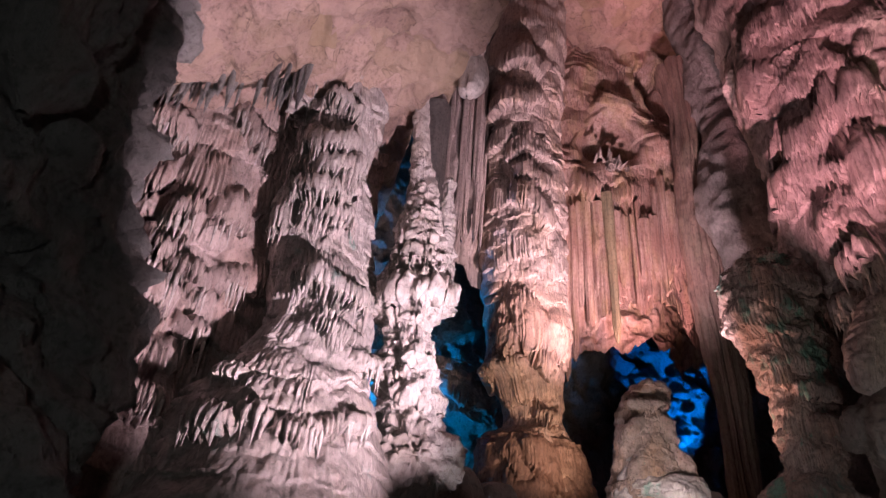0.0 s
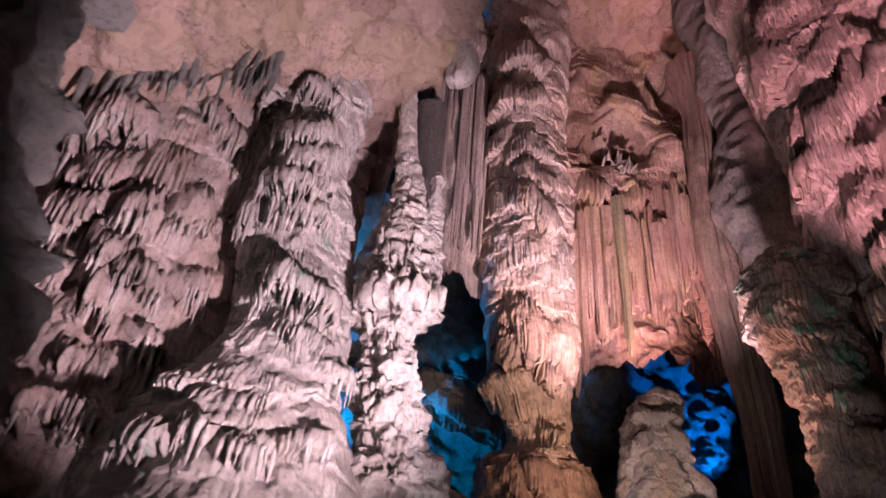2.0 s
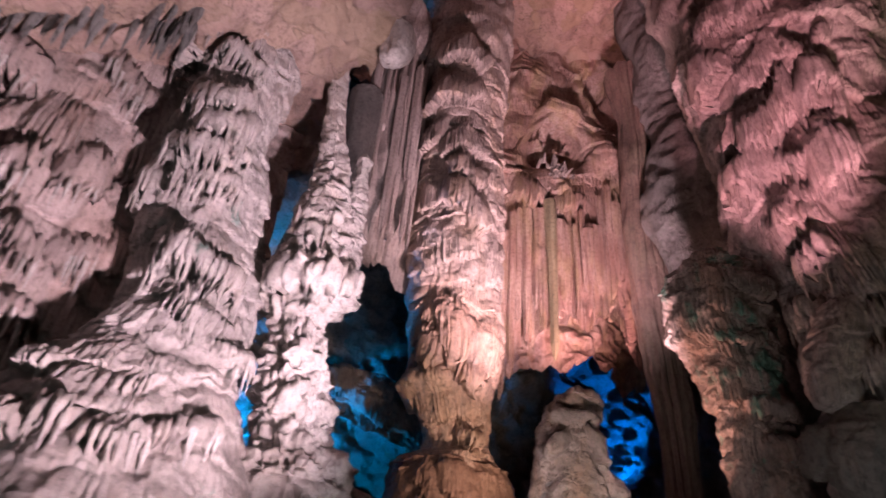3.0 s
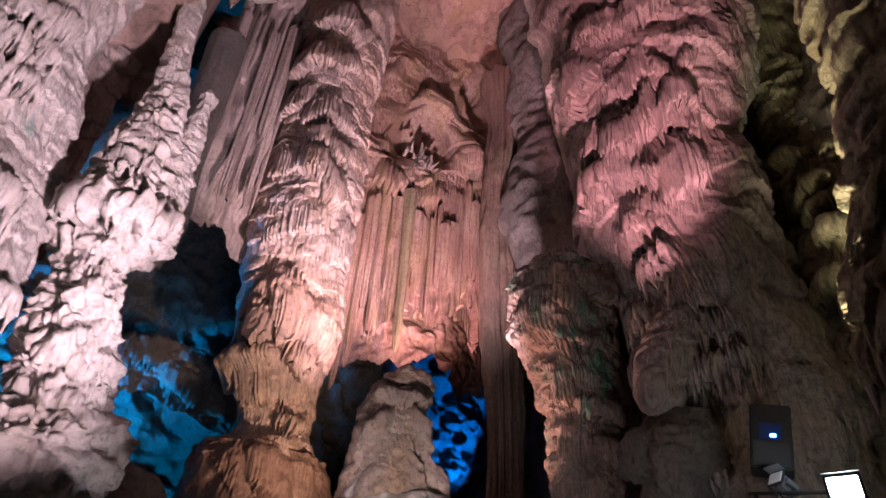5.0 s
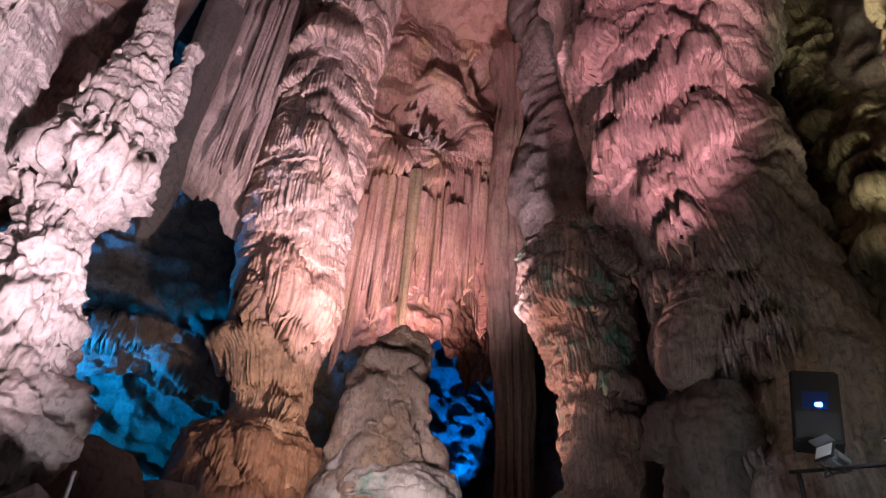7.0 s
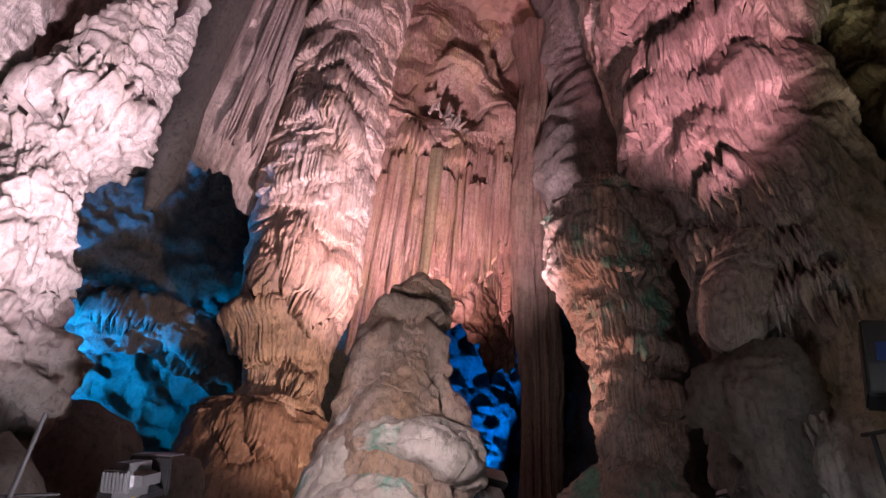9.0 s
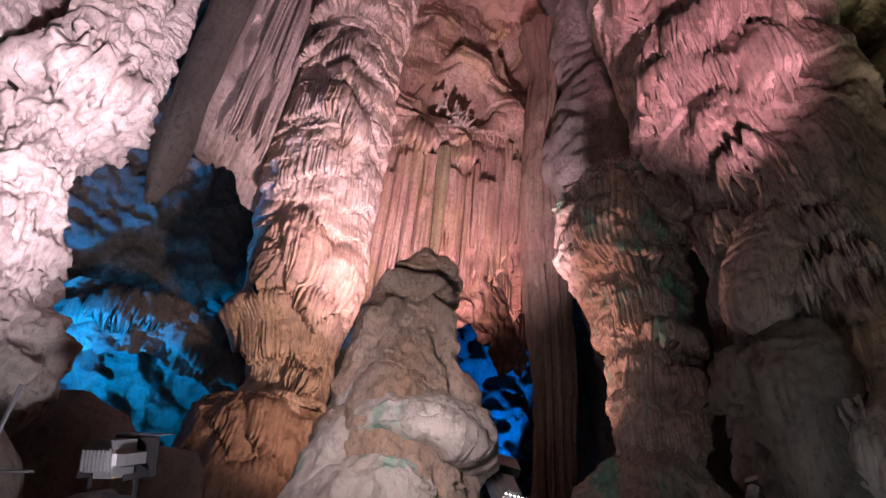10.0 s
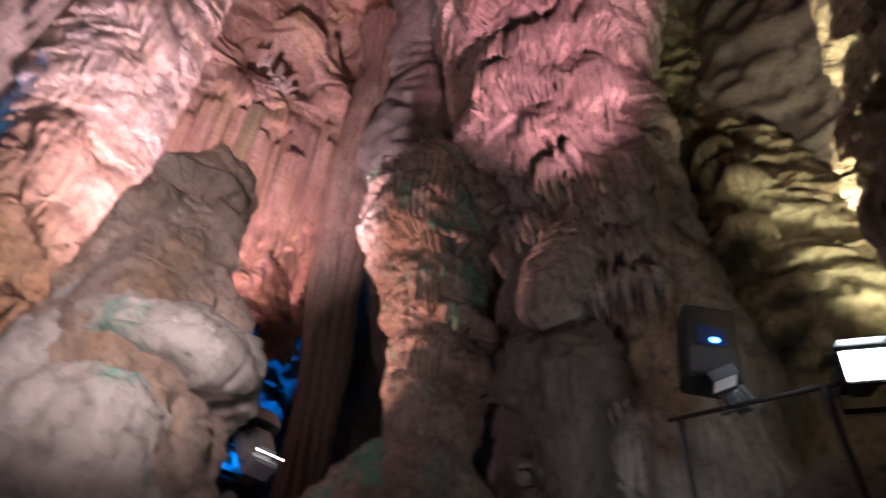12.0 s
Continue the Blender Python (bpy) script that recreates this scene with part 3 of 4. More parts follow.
mossy = made("mossy_column", sheet_mesh("mossy_column", pillar(fine=(3.6, 11.0), rows=[(0, 10.9, 11.0, 1.6), (4.3, 10.8, 11.1, 1.15), (4.75, 10.85, 11.1, 0.9), (5.0, 10.95, 10.96, 0.64), (5.4, 10.95, 10.96, 0.66), (5.9, 10.94, 10.97, 0.74), (6.5, 10.96, 10.94, 0.74), (7.0, 10.95, 10.95, 0.8), (7.6, 10.9, 11.0, 0.88), (8.1, 10.83, 11.1, 0.9), (8.4, 10.75, 11.19, 1.02), (9.2, 10.76, 11.18, 1.08), (9.9, 10.79, 11.14, 1.05), (10.3, 10.8, 11.14, 0.9), (10.6, 10.85, 11.14, 0.5), (10.7, 10.9, 11.14, 0.02)], step=0.026, relief=cascade, seed=131, face=-45, folds=[(-75, 8.25, 0.6, 1.3), (-30, 8.6, 0.6, 0.8), (-48, 7.7, 0.3, 0.5), (-70, 6.7, 0.3, 0.9), (-20, 7.9, 0.6, 0.35), (-40, 7.15, 0.3, 0.45), (-8, 6.3, 0.7, 0.5), (-62, 5.6, 0.35, 0.8), (-15, 5.5, 0.45, 0.5), (-40, 9.3, 0.8, 0.6), (5, 9.2, 0.6, 0.6)], pitch=0.08, tier=0.34, depth=0.14, lobe=1.4, push=0.42, droop=0.6, sink=0.15, flute=0.08, tooth=0.16, lump=0.3, rough=0.13, uneven=0.14)), MOSSY,
     "stout broken column with mossy green crust and overhanging head", "column", "flowstone columns")
dome = made("stalagmite", sheet_mesh("stalagmite", pillar(fine=(3.0, 6.3), rows=[(0.8, 6.5, 10.6, 1.3), (3.0, 6.5, 10.5, .9), (3.56, 6.48, 10.5, .82), (3.85, 6.5, 10.5, .8), (4.15, 6.54, 10.5, .76), (4.5, 6.51, 10.5, .68), (4.8, 6.46, 10.5, .6), (5.15, 6.46, 10.5, .56), (5.5, 6.46, 10.5, .5), (5.75, 6.5, 10.5, .44), (5.95, 6.52, 10.5, .38), (6.12, 6.6, 10.48, .24), (6.17, 6.6, 10.48, .02)], step=0.018, relief=cascade, seed=141, face=-20, folds=[(-35, 5.72, 0.4, 0.25), (5, 5.6, 0.36, 0.22), (-10, 5.86, 0.35, 0.2), (-48, 5.42, 0.3, 0.2), (-12, 5.38, 0.34, 0.18), (-52, 4.85, 0.2, 0.5), (14, 4.8, 0.22, 0.6), (-18, 4.3, 0.34, 0.8), (40, 4.2, 0.3, 0.7)], pitch=0.45, tier=0.26, depth=0.06, lobe=1.6, push=0.34, droop=0.4, sink=-0.05, flute=0.0, tooth=0.05, lump=0.2, rough=0.12, uneven=0.10, slim=0.3)), CAP,
     "rounded grey stalagmite with pale crust and green stains", "stalagmite", "stalagmites")
made("flank", sheet_mesh("flank", pillar([(1.5, 5.75, 10.4, .7), (3.2, 5.85, 10.4, .34), (4.2, 6.02, 10.4, .2), (4.7, 6.1, 10.4, .1), (4.9, 6.12, 10.4, .02)], 0.02, crag, 146, uneven=0.4, lump=0.25, rough=0.16, slim=0.3)), CRUST, "grey slanting flank", parent=dome)
made("crust", sheet_mesh("crust", pillar([(2.0, 6.3, 10.1, 1.0), (2.7, 6.28, 10.08, 0.86), (3.1, 6.26, 10.05, 0.68), (3.42, 6.28, 10.0, 0.48), (3.57, 6.28, 10.0, 0.22), (3.6, 6.28, 10.0, 0.02)], 0.02, flowstone, 143, tier=0.5, depth=0.08, lump=0.4, flute=0.01, pitch=5, lobe=1.2, jag=0.12, rough=0.12, uneven=0.4)), CRUST, parent=dome)
made("crust", sheet_mesh("crust", pillar([(3.68, 6.58, 10.35, 0.5), (3.72, 6.52, 10.22, 0.70), (3.82, 6.5, 10.2, 0.77), (3.97, 6.5, 10.22, 0.77), (4.12, 6.5, 10.3, 0.74), (4.27, 6.5, 10.38, 0.66), (4.37, 6.5, 10.46, 0.52)], 0.02, flowstone, 144, tier=0.6, depth=0.08, lump=0.5, flute=0.03, pitch=6, lobe=0.9, jag=0.3, rough=0.12, uneven=0.3, drapes=[(20, 3.4, 0.3, 0.5, 0.1)])), CRUST, parent=dome)
MASSIVE_FOLDS = [(-94, 15.66, 0.77, 2.48), (-68, 14.88, 0.87, 1.59), (-42, 15.14, 0.81, 0.89), (-44, 13.28, 0.65, 1.47), (-96, 13.37, 0.63, 1.2), (-69, 12.95, 0.99, 1.55), (-46, 10.98, 0.78, 2.14), (-65, 11.97, 0.56, 0.74), (-57, 11.37, 0.27, 0.95), (-88, 11.8, 0.79, 1.23), (-74, 10.76, 0.83, 0.81), (-84, 9.88, 0.58, 0.97), (-61, 9.16, 0.68, 0.97), (-78, 9.08, 0.57, 0.7), (-80, 8.35, 0.56, 0.68), (-40, 9.5, 0.47, 1.11), (-80, 17.0, 1.0, 1.6), (-52, 17.2, 1.0, 1.6)]
ALCOVE_FOLDS = [(-92, 5.1, 0.85, 1.25), (-86, 6.33, 0.42, 0.9), (-74, 6.85, 0.76, 0.6), (-61, 6.78, 0.42, 0.7), (-74, 5.03, 0.31, 0.9), (-98, 8.0, 0.49, 0.8), (-68, 7.7, 0.9, 0.7)]
massive = made("massive_column", sheet_mesh("massive_column", pillar(fine=(3.0, 19.5), rows=[(0, 13.8, 9.0, 3.4), (4.2, 13.8, 9.0, 2.6), (5.2, 13.8, 9.0, 2.4), (8, 13.8, 9.0, 2.2), (9.5, 13.7, 9.3, 2.2), (10.6, 13.6, 9.6, 2.4), (13, 13.6, 9.8, 2.6), (15, 13.6, 9.8, 2.75), (18, 13.9, 10.0, 3.2), (21, 14.5, 10.2, 3.9), (31, 15.5, 10.5, 5)], step=0.05, relief=cascade, seed=151, face=-75, folds=MASSIVE_FOLDS + ALCOVE_FOLDS, pitch=0.14, tier=0.8, depth=0.3, lobe=1.1, push=0.72, droop=0.6, sink=0.3, flute=0.11, tooth=0.35, lump=0.5, rough=0.07, lips=LIPS["massive"])), FLOW,
     "massive bulging flowstone column with layered lobes", "column", "flowstone columns")
OLIVE_FOLDS = [(-90, 12.89, 0.4, 0.59), (-92, 12.04, 0.7, 0.58), (-76, 11.64, 0.48, 0.56), (-89, 11.19, 0.65, 0.66), (-106, 10.54, 0.64, 0.92), (-85, 10.1, 0.58, 0.61), (-86, 9.6, 0.57, 0.4), (-95, 8.66, 0.74, 0.75), (-109, 9.69, 0.52, 0.68), (-96, 13.8, 0.7, 0.6), (-84, 7.6, 0.7, 0.6), (-104, 7.4, 0.6, 0.7), (-95, 6.6, 0.6, 0.5)]
alcove_lobe = made("hanging_flowstone", sheet_mesh("hanging_flowstone", pillar([(6.2, 11.0, 9.0, .04), (6.35, 11.0, 9.0, .3), (6.7, 11.05, 9.0, .46), (7.2, 11.2, 9.0, .55), (7.8, 11.5, 9.0, .6), (8.6, 12.0, 9.1, .7)], 0.03, cascade, 152, folds=[(-60, 6.5, 0.35, 0.8), (-95, 6.75, 0.3, 0.7)], pitch=0.1, tier=0.4, depth=0.12, push=0.2, sink=0.0, flute=0.08, tooth=0.3, lump=0.2, rough=0.05, slim=0.4, lips=LIPS["hanging"])), FLOW,
     "grey fringed flowstone lobe hanging in the dark alcove", "drapery")
made("boulder", sheet_mesh("boulder", pillar([(3.6, 11.5, 8.95, .7), (4.6, 11.35, 8.95, .55), (5.2, 11.25, 8.95, .78), (5.8, 11.3, 8.95, .8), (6.2, 11.4, 8.95, .6), (6.45, 11.5, 8.95, .3), (6.5, 11.5, 8.95, .02)], 0.03, cascade, 153, face=-80, folds=[(-80, 5.0, 0.4, 0.9), (-115, 5.2, 0.4, 0.8)], pitch=0.14, tier=0.6, depth=0.1, push=0.3, sink=0.0, flute=0.08, tooth=0.3, lump=0.3, rough=0.14)), DARK,
     "rounded dark flowstone boulder in the alcove", "boulder", "boulders")
made("olive_column", sheet_mesh("olive_column", pillar(fine=(4.0, 19.0), rows=[(0, 16.5, 6.0, 3.6), (5, 16.4, 6.4, 2.8), (9.7, 16.5, 6.6, 2.35), (15, 18.2, 7.2, 2.2), (20, 19, 7.5, 2.6), (31, 20, 8, 4)], step=0.05, relief=cascade, seed=156, face=-92, folds=OLIVE_FOLDS, pitch=0.2, tier=0.5, depth=0.3, lobe=1.3, push=0.7, droop=0.7, flute=0.05, tooth=0.12, lump=0.5, rough=0.09)), OLIVE,
     "olive tinted column of blocky flowstone", "column", "flowstone columns")
hanging = made("hanging_flowstone", sheet_mesh("hanging_flowstone", pillar([(5.3, 10.2, 5.15, .05), (5.7, 10.2, 5.05, .25), (6.4, 10.3, 4.8, .42), (7.4, 10.4, 4.5, .55), (8.6, 10.6, 4.0, .8), (17, 11.0, 2.6, 1.6)], 0.05, flowstone, 158, lips=LIPS["hanging"], slim=0.3, face=-90, tier=0.6, depth=0.25, lump=0.4, flute=0.04, pitch=9, lobe=0.9)), OLIVE,
     "yellow lit flowstone mass hanging from the ceiling", "drapery")
made("hanging_rock", sheet_mesh("hanging_rock", pillar([(14.1, 2.35, 11.5, .02), (14.2, 2.4, 11.5, .2), (14.5, 2.5, 11.55, .36), (14.9, 2.5, 11.6, .4), (15.5, 2.4, 11.7, .45)], 0.03, crag, 157, lump=0.2, rough=0.06, uneven=0.3)), PALE,
     "pale chip of rock hanging from the ceiling's rim", "rock")
made("hanging_drapery", sheet_mesh("hanging_drapery", pillar([(5.2, -3.75, 4.5, .05), (5.6, -3.85, 4.5, .3), (7, -4.1, 4.5, .75), (9, -4.4, 4.5, 1.2), (12.8, -4.6, 4.5, 1.6)], 0.05, crag, 159, lump=0.5, rough=0.3, uneven=0.3)), GREY,
     "unlit grey drapery hanging beside the wall", "drapery")
made("grey_pillar", sheet_mesh("grey_pillar", pillar([(2, 15.6, 14.2, 1.3), (9, 15.0, 14.2, 1.1), (11, 14.3, 14.2, 1.1), (12.5, 13.9, 14.2, 1.25), (21, 14.4, 14.6, 1.5), (30, 15, 15, 2.5)], 0.1, crag, 161, lump=0.5, rough=0.15)), GREY,
     "grey weathered limestone pillar", "column", "flowstone columns")
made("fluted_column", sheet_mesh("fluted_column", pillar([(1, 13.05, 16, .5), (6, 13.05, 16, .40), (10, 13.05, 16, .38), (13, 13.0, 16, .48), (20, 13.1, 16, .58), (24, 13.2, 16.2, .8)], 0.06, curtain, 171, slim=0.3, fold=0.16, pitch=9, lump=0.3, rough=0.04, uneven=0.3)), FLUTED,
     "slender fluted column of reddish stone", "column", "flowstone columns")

# ---- curtains ----
ORGAN = [(15.2, 19.2), (13.8, 18.4), (12.0, 18.8), (10.4, 19.4), (8.2, 20.2)]
ORGAN_FOLDS = [(5.6, 13.6, 0.5, 4.4), (4.9, 12.9, 0.5, 4.6), (4.3, 13.9, 0.4, 3.4), (3.6, 12.9, 0.5, 5.0), (2.9, 12.7, 0.5, 4.6), (2.2, 13.3, 0.45, 5.0), (1.3, 13.8, 0.6, 5.4), (0.5, 13.9, 0.5, 5.0), (6.3, 13.8, 0.4, 4.0), (5.4, 18.2, 0.9, 1.4), (3.9, 17.9, 0.9, 1.2), (2.0, 18.4, 0.9, 1.4), (2.8, 15.0, 0.3, 1.0)]
organ = made("organ_curtain", sheet_mesh("organ_curtain", wall(ORGAN, 12.2, 20.2, 0.03, cascade, 181, hem=1.6, folds=ORGAN_FOLDS, pitch=0.19, tier=1.2, depth=0.15, lobe=0.6, push=0.7, droop=0.35, flute=0.30, tooth=1.3, lump=0.4, rough=0.03)), CURTAIN,
     "rose fluted stone curtain like organ pipes", "drapery")
made("wall_chapel", sheet_mesh("wall_chapel", wall([(16.4, 19.6), (13.8, 18.3), (12.0, 18.7), (10.4, 19.2), (8.0, 20.0)], 18.6, 31, 0.05, flowstone, 182, tier=1.7, depth=0.5, lump=0.9, flute=0.06, pitch=8, lobe=0.9, bulges=[(5.4, 21.4, 1.1, 0.8, -2.6), (3.0, 25.6, 0.7, 1.2, -1.6), (5.6, 23.4, 0.9, 0.8, 0.6)])), CURTAIN,
     "rose limestone wall above the curtain with a dark hollow", "cave wall", kind="structure")
made("wall_apron", sheet_mesh("wall_apron", wall([(16.0, 21.4), (14.4, 20.6), (12.5, 20.0), (11.2, 20.4), (9.8, 21.2)], 11.5, 15.0, 0.06, crag, 186, hem=1.0, lump=0.8, rough=0.25)), CURTAIN,
     "reddish rock face under the fluted curtain", "cave wall", kind="structure")
drapery = made("stone_drapery", sheet_mesh("stone_drapery", wall([(6.2, 19.2), (5.2, 18.6), (4.5, 18.0), (3.6, 17.7), (2.6, 17.4)], 12.9, 26, 0.045, flowstone, 191, hem=2.0, tier=4.2, lobe=0.13, depth=0.5, flute=0.1, pitch=7, jag=0.05, ruffle=0.0, spread=1.3, lump=0.5)), DRAPE,
     "pale hanging stone drapery in long folds", "drapery")
made("stalactite", sheet_mesh("stalactite", pillar([(10.3, 3.0, 17.4, .12), (11, 3.0, 17.4, .3), (14, 2.8, 17.4, .42), (19, 2.6, 17.4, .6)], 0.05, curtain, 201, fold=0.06, pitch=5, lump=0.1)), GREY,
     "long dark stalactite hanging from the ceiling", "stalactite", "stalactites")

# a spike beside the pale column
made("stalagmite", sheet_mesh("stalagmite", pillar([(8.6, 2.35, 12.9, .4), (10, 2.42, 12.9, .24), (11.6, 2.42, 12.9, .15), (12.2, 2.42, 12.9, .12), (12.35, 2.42, 12.9, .02)], 0.02, flowstone, 211, slim=0.2, tier=0.25, depth=0.1, lump=0.12, flute=0.02, rough=0.1, lobe=1.3)), PALE,
     "slender pale stalagmite beside the tapering column", "stalagmite", "stalagmites")


# ---- hanging stalactites ----
def spike_mesh(name, seed):
    rng = random.Random(seed)
    n, k = 8, 6
    bend = (rng.uniform(-0.06, 0.06), rng.uniform(-0.06, 0.06))
    P = np.zeros((n, k, 3))
    for i in range(n):
        for j in range(k):
            t = j / (k - 1)
            r = (1 - t) ** 0.75 * (1 + 0.18 * rng.uniform(-1, 1)) + 0.04
            a = 2 * math.pi * i / n
            P[i, j] = (r * math.cos(a) + 4 * bend[0] * t * t, r * math.sin(a) + 4 * bend[1] * t * t, -t)
    return sheet_mesh(name, P[::-1], closed=True)


SPIKES = [spike_mesh("stalactite", q) for q in range(6)]
for me in SPIKES:
    me.materials.append(FLOW)


GREY_SPIKES = [me.copy() for me in SPIKES]
for me in GREY_SPIKES:
    me.materials.clear()
    me.materials.append(GREY)


def hang(parent, places, count, seed, near=None, thick=(0.03, 0.065), drop=(0.22, 0.7)):
    rng = random.Random(seed)
    pts = np.concatenate(places)
    if near is not None:
        pts = pts[near(pts)]
    for q in rng.sample(range(len(pts)), min(count, len(pts))):
        ob = new("stalactite", rng.choice(SPIKES))
        r = rng.uniform(*thick)
        x, y, z = (float(v) for v in pts[q])
        ob.parent = parent
        ob.matrix_basis = pose(x, y, z + 0.08, rng.uniform(-4, 4), rng.uniform(-4, 4), rng.uniform(0, 360)) @ Matrix.Diagonal((r, r, rng.uniform(*drop), 1))


hang(wall_left, LIPS["left"], 300, 5, lambda p: (p[:, 0] < -1.4) & (p[:, 0] > -5.6) & (p[:, 2] > 2.5), (0.03, 0.06), (0.3, 0.75))
hang(broad, LIPS["broad"], 220, 6, lambda p: (p[:, 1] < 13.3) & (p[:, 2] > 2.0))
hang(massive, LIPS["massive"], 260, 7, lambda p: (p[:, 0] + p[:, 1] < 23.4) & (p[:, 2] > 4.0) & (p[:, 2] < 19))


# ---- organ pipes ----
def pipe_mesh(seed):
    return sheet_mesh("pipe", pillar([(-1, 0, 0, 0.05), (-0.93, 0, 0, 0.5), (-0.7, 0, 0, 0.85), (-0.3, 0, 0, 1.0), (0.05, 0, 0, 1.1)], slim=0.1, step=0.14, relief=lambda P, N, u, seed=0: P + N * (0.18 * np.abs(np.sin(3 * u + seed)) + 0.12 * fbm(u, P[..., 2] * 8, 0, 2, seed))[..., None], seed=seed, uneven=0.25))


PIPES = [pipe_mesh(300 + q) for q in range(5)]
for me in PIPES:
    me.materials.append(CURTAIN)
rng = random.Random(11)
for q in range(26):
    u = 1.0 + 6.2 * (q + rng.random()) / 26
    x, y = along(ORGAN, np.array([u]))
    ob = new("pipe", rng.choice(PIPES))
    r = rng.uniform(0.06, 0.2)
    ob.parent = organ
    ob.matrix_basis = pose(float(x[0]), float(y[0]) - rng.uniform(0.02, 0.28), rng.uniform(16.5, 19.4), 0, 0, rng.uniform(0, 360)) @ Matrix.Diagonal((r, r, rng.uniform(4.5, 6.5) if u > 5.2 else rng.uniform(1.5, 4.2), 1))


FOLDS = [me.copy() for me in PIPES]
for me in FOLDS:
    me.name = "fold"
    me.materials.clear()
    me.materials.append(DRAPE)
rng = random.Random(12)
for q in range(10):
    t = (q + rng.random()) / 10
    ob = new("fold", rng.choice(FOLDS))
    r = rng.uniform(0.07, 0.2)
    ob.parent = drapery
    ob.matrix_basis = pose(2.7 + 2.4 * t, 17.25 + 1.1 * t - rng.uniform(0.05, 0.35), rng.uniform(20.5, 23.5), 0, 0, rng.uniform(0, 360)) @ Matrix.Diagonal((r, r, rng.uniform(4.0, 8.5), 1))

# stalactites along the low ceiling, over the lobed wall
rng = random.Random(31)
for q in range(44):
    x = rng.uniform(-5.6, -1.9)
    ob = tagged(new("stalactite", rng.choice(GREY_SPIKES)), "grey stalactite hanging from the low ceiling", "stalactite", "ceiling stalactites")
    r = rng.uniform(0.06, 0.15)
    y = rng.uniform(11.1, 11.6)
    z = min(12.2 + 0.53 * (x + 4.7), 14.8) - 0.05
    ob.matrix_basis = pose(x, y, z, rng.uniform(-4, 4), rng.uniform(-4, 4), rng.uniform(0, 360)) @ Matrix.Diagonal((r, r, rng.uniform(0.8, 1.6), 1))
hang(hanging, LIPS["hanging"], 40, 8)

# ---- lamps and fittings ----
STEEL = plain("brushed steel housing", (0.24, 0.24, 0.26), 0.45, 0.5)
BLACK = plain("black enamel", (0.025, 0.025, 0.028), 0.45)
GLASS = plain("lamp glass", (0.75, 0.78, 0.80), 0.12)
LIT = plain("lit lamp glass", (0.9, 0.95, 1.0), 0.2, 0.0, (0.85, 0.95, 1.0), 30.0)
LED = plain("blue diode", (0.1, 0.3, 1.0), 0.2, 0.0, (0.03, 0.22, 1.0), 40.0)
DOT = plain("white diode", (1.0, 1.0, 1.0), 0.2, 0.0, (1.0, 0.95, 0.9), 12.0)
LABEL = plain("yellow sticker", (0.75, 0.62, 0.12), 0.5)


def part(name, bm, material, parent, label=""):
    me = bpy.data.meshes.new(name)
    bm.to_mesh(me)
    bm.free()
    me.materials.append(material)
    ob = new(name, me)
    ob.parent = parent
    return tagged(ob, label)


def box(size, at=(0, 0, 0), bevel=0.01, taper=1.0, rounds=2):
    bm = bmesh.new()
    bmesh.ops.create_cube(bm, size=1)
    for v in bm.verts:
        if v.co.z < 0:
            v.co.x *= taper
            v.co.y *= taper
        v.co = Vector((v.co.x * size[0] + at[0], v.co.y * size[1] + at[1], v.co.z * size[2] + at[2]))
    if bevel:
        bmesh.ops.bevel(bm, geom=bm.edges[:], offset=bevel, segments=rounds, affect="EDGES")
    return bm


def rod(a, b, radius, sides=8):
    a, b = Vector(a), Vector(b)
    bm = bmesh.new()
    bmesh.ops.create_cone(bm, cap_ends=True, segments=sides, radius1=radius, radius2=radius, depth=(b - a).length)
    turn = (b - a).to_track_quat("Z", "Y").to_matrix().to_4x4()
    bmesh.ops.transform(bm, matrix=Matrix.Translation((a + b) / 2) @ turn, verts=bm.verts)
    return bm


def floodlight(name, m, label, glass=GLASS, scale=1.0, diodes=0, shell=STEEL):
    """A cave floodlight that shines along its own -z; its base is the foot of the bracket."""
    lamp = tagged(new(name), label, "floodlight", "floodlights")
    body = part("housing", box((0.40, 0.32, 0.52), (0, 0, 0), 0.11, 1.0, 5), shell, lamp)
    for q in range(7):
        part("cooling_fin", box((0.012, 0.17, 0.03), (-0.111 + 0.037 * q, 0, 0.28), 0.003), shell, body)
    part("end_frame", box((0.27, 0.20, 0.05), (0, 0, 0.245), 0.012), shell, lamp)
    part("front_rim", box((0.46, 0.36, 0.05), (0, 0, -0.27), 0.015), BLACK, lamp)
    part("glass", box((0.38, 0.28, 0.012), (0, 0, -0.298), 0.003), glass, lamp, "pale front glass")
    part("sticker", box((0.10, 0.004, 0.06), (0.05, -0.152, 0.1), 0), LABEL, lamp, "yellow sticker")
    part("visor", box((0.46, 0.012, 0.22), (0, 0.19, -0.38), 0.003), shell, lamp, "flat metal visor")
    for side in (-1, 1):
        part("bracket_arm", box((0.012, 0.05, 0.36), (side * 0.225, -0.14, 0.0), 0.003), BLACK, lamp)
    part("bracket_foot", box((0.46, 0.05, 0.012), (0, -0.33, 0.0), 0.003), BLACK, lamp)
    for side in (-1, 1):
        part("bracket_leg", box((0.012, 0.22, 0.05), (side * 0.225, -0.23, 0.0), 0.003), BLACK, lamp)
    for q in range(diodes):
        part("diode", box((0.022, 0.01, 0.022), (-0.14 + 0.28 * q / max(1, diodes - 1), 0.155, 0.22), 0.002), DOT, lamp, "small white diode")
    lamp.matrix_basis = m @ Matrix.Diagonal((scale, scale, scale, 1))
    return lamp


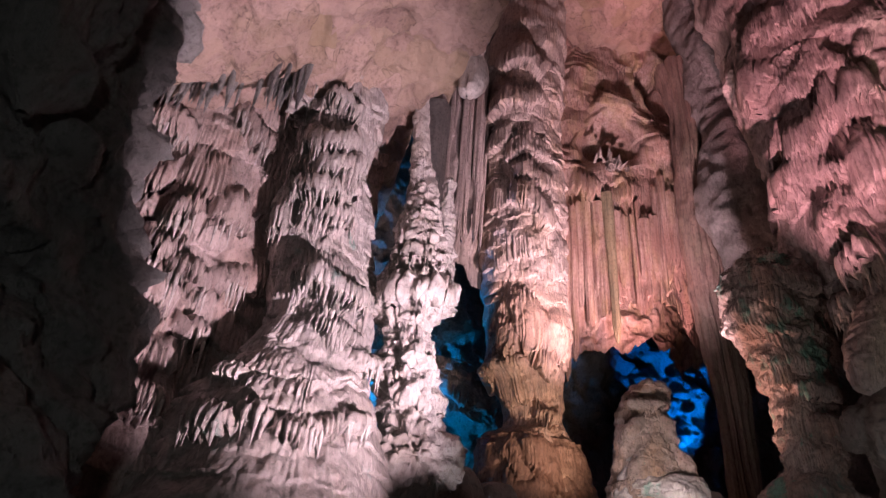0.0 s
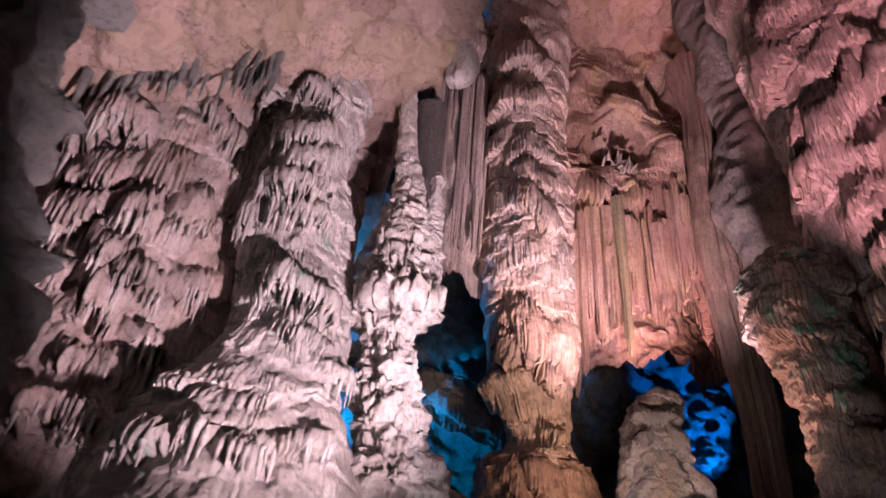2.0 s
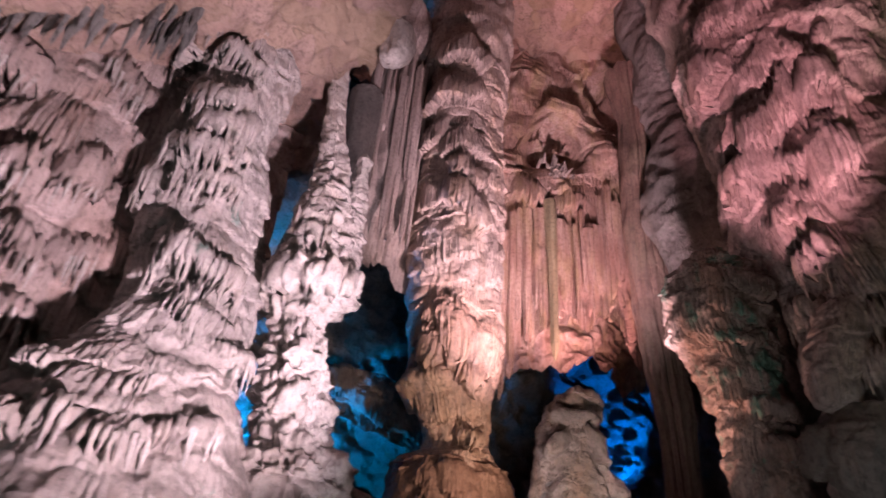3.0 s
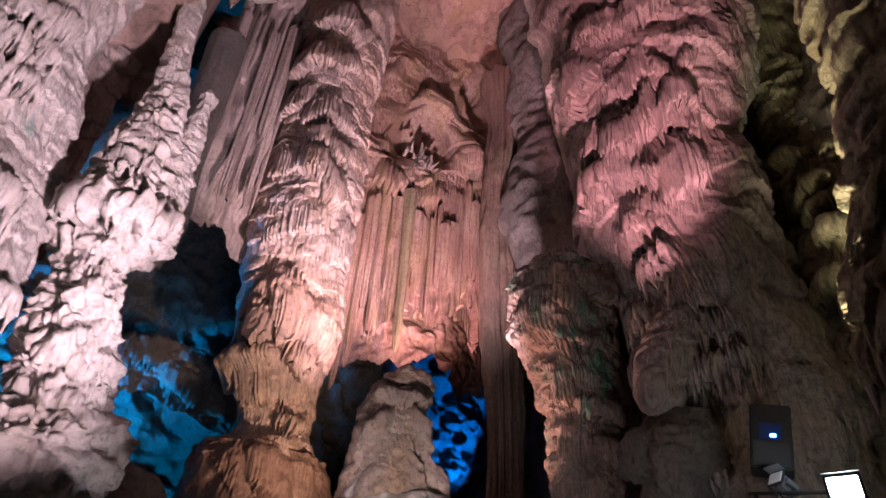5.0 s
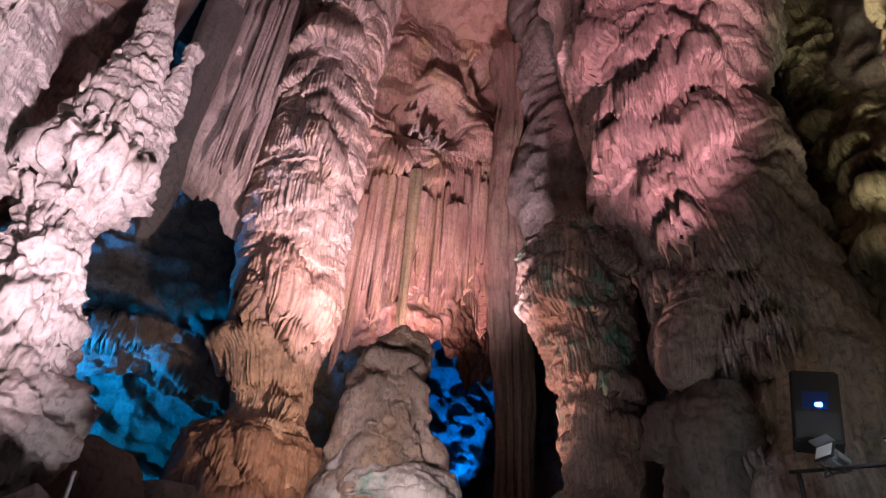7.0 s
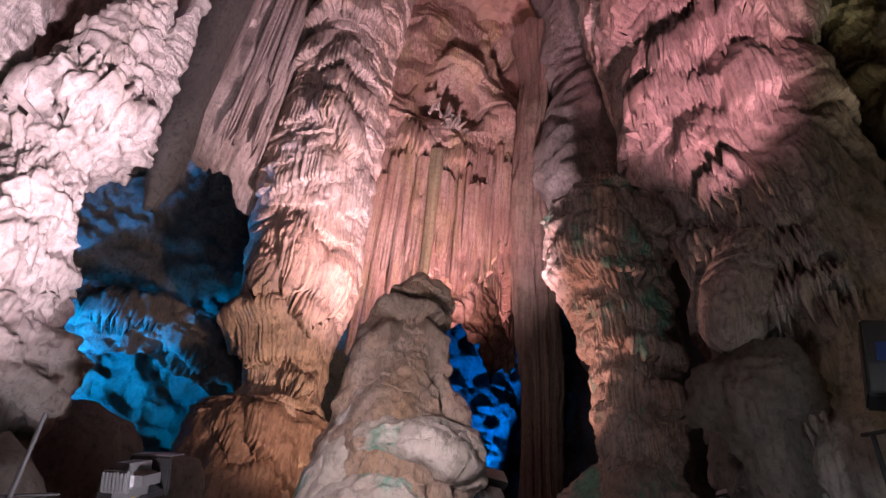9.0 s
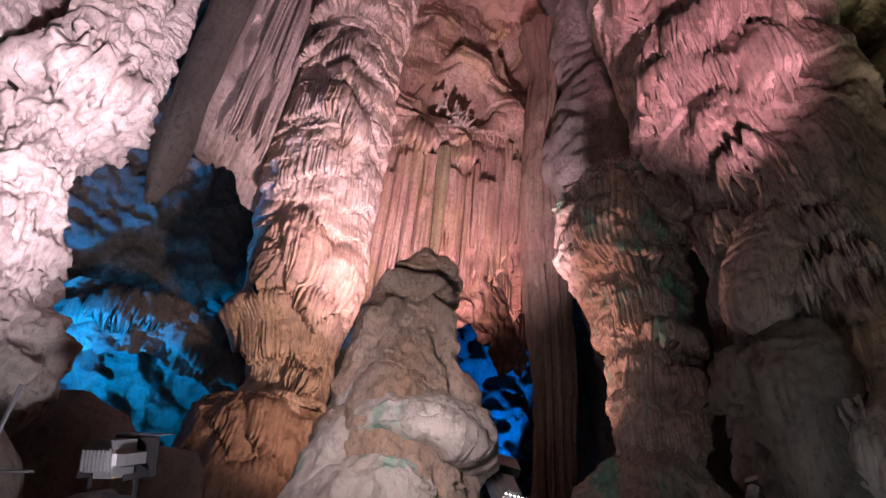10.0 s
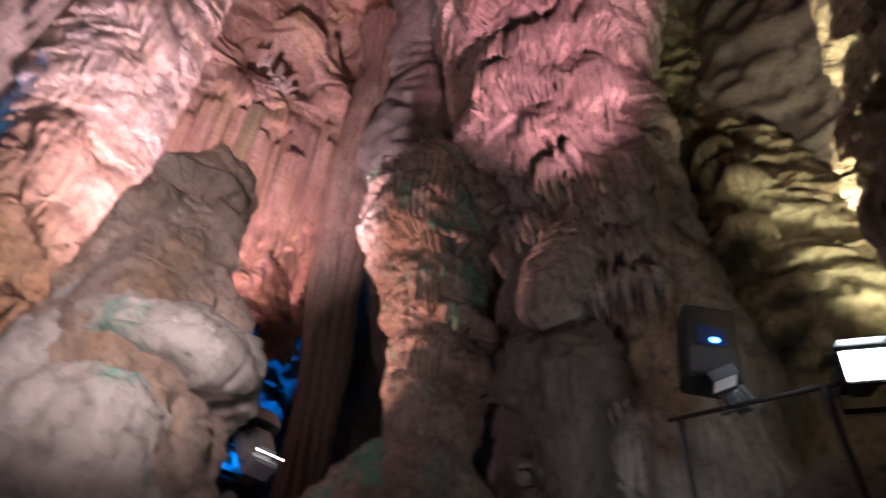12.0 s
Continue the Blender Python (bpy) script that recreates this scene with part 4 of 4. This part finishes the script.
floodlight("floodlight", look((4.02, 10.75, 3.2), (5.6, 12.6, 4.3)), "grey metal floodlight on a bracket behind the rocks", scale=0.95)
floodlight("floodlight", look((7.82, 10.42, 3.72), (7.98, 13.5, 8.1)), "grey floodlight with a row of white diodes", diodes=6, scale=0.9)
floodlight("floodlight", look((9.95, 5.85, 4.2), (6.6, 4.6, 3.6)), "glaring white floodlight on a rail", LIT, 0.85, shell=BLACK)
floodlight("floodlight", look((10.6, 6.9, 4.58), (8.0, 7.6, 6.0)), "small pale floodlight beside the speaker box", scale=0.6)

floodlight("floodlight", look((10.0, 8.95, 3.95), (11.5, 9.0, 6.0)), "small white floodlight at the alcove's foot", LIT, 0.32)

speaker = tagged(new("speaker_box"), "dark loudspeaker box with a glowing blue diode", "speaker")
part("cabinet", box((0.56, 0.36, 1.02), (0, 0, 0), 0.025), BLACK, speaker)
part("grille", box((0.48, 0.012, 0.36), (0, -0.186, -0.29), 0.004), plain("dark grille", (0.04, 0.04, 0.045), 0.6), speaker)
part("display", box((0.30, 0.012, 0.26), (0, -0.187, 0.06), 0.004), plain("blue display", (0.02, 0.04, 0.12), 0.3), speaker)
part("diode", box((0.085, 0.02, 0.06), (0.03, -0.2, -0.01), 0.012), LED, speaker, "glowing blue diode")
speaker.matrix_basis = pose(10.9, 7.12, 5.33, -8, 10, -58)

rail = tagged(new("lamp_rail"), "thin black rail carrying the lamps", "rail")
part("bar", rod((11.06, 7.73, 4.72), (10.0, 5.95, 4.2), 0.025), BLACK, rail)
for px, py, pz in ((10.97, 7.58, 4.67), (10.1, 6.12, 4.25)):
    part("post", rod((px, py, 0.0), (px, py, pz), 0.03), BLACK, rail)
stand = tagged(new("lamp_stand"), "slim steel stand leaning among dark rocks", "stand")
part("pole", rod((3.19, 10.5, 2.2), (3.14, 10.5, 3.5), 0.018), STEEL, stand)
part("crossbar", rod((2.9, 10.55, 2.75), (3.5, 10.5, 2.9), 0.014), BLACK, stand)


def boulder(at, size, seed):
    P = pillar([(-0.5, 0, 0, 0.6), (-0.1, 0, 0, 1.0), (0.35, 0, 0, 0.95), (0.7, 0, 0, 0.7), (0.93, 0, 0, 0.35), (1.0, 0, 0, 0.02)], 0.05, crag, seed, uneven=0.35, lump=0.25, rough=0.08)
    P = P * np.array(size) + np.array(at)
    made("boulder", sheet_mesh("boulder", P), DARK, "dark limestone boulder in shadow at the columns' feet", "boulder", "boulders")


boulder((4.1, 11.0, 0.8), (0.9, 0.7, 2.22), 401)
boulder((2.9, 11.3, 0.8), (1.0, 0.7, 2.7), 402)
boulder((3.5, 15.2, 0.8), (1.5, 1.0, 4.3), 407)
boulder((5.0, 15.6, 0.8), (1.0, 0.9, 4.0), 408)
boulder((7.8, 10.6, 0.8), (0.7, 0.6, 2.6), 403)
boulder((11.6, 6.4, 0.0), (1.1, 1.6, 4.3), 404)
boulder((5.2, 12.6, 1.0), (1.0, 0.9, 2.3), 405)

# knobbly coral under the dark hollow
rng = random.Random(23)
for q in range(26):
    ob = new("coral_knob", rng.choice(SPIKES))
    ob.parent = organ
    r = rng.uniform(0.06, 0.13)
    ob.matrix_basis = pose(10.9 + rng.gauss(0, 0.45), 18.75 - rng.uniform(0, 0.3), 19.3 + rng.uniform(0, 0.5), 180 + rng.uniform(-45, 45), rng.uniform(-40, 40), 0) @ Matrix.Diagonal((r, r, rng.uniform(0.25, 0.6), 1))

boulder((10.1, 8.9, 0.0), (0.6, 0.6, 3.8), 406)
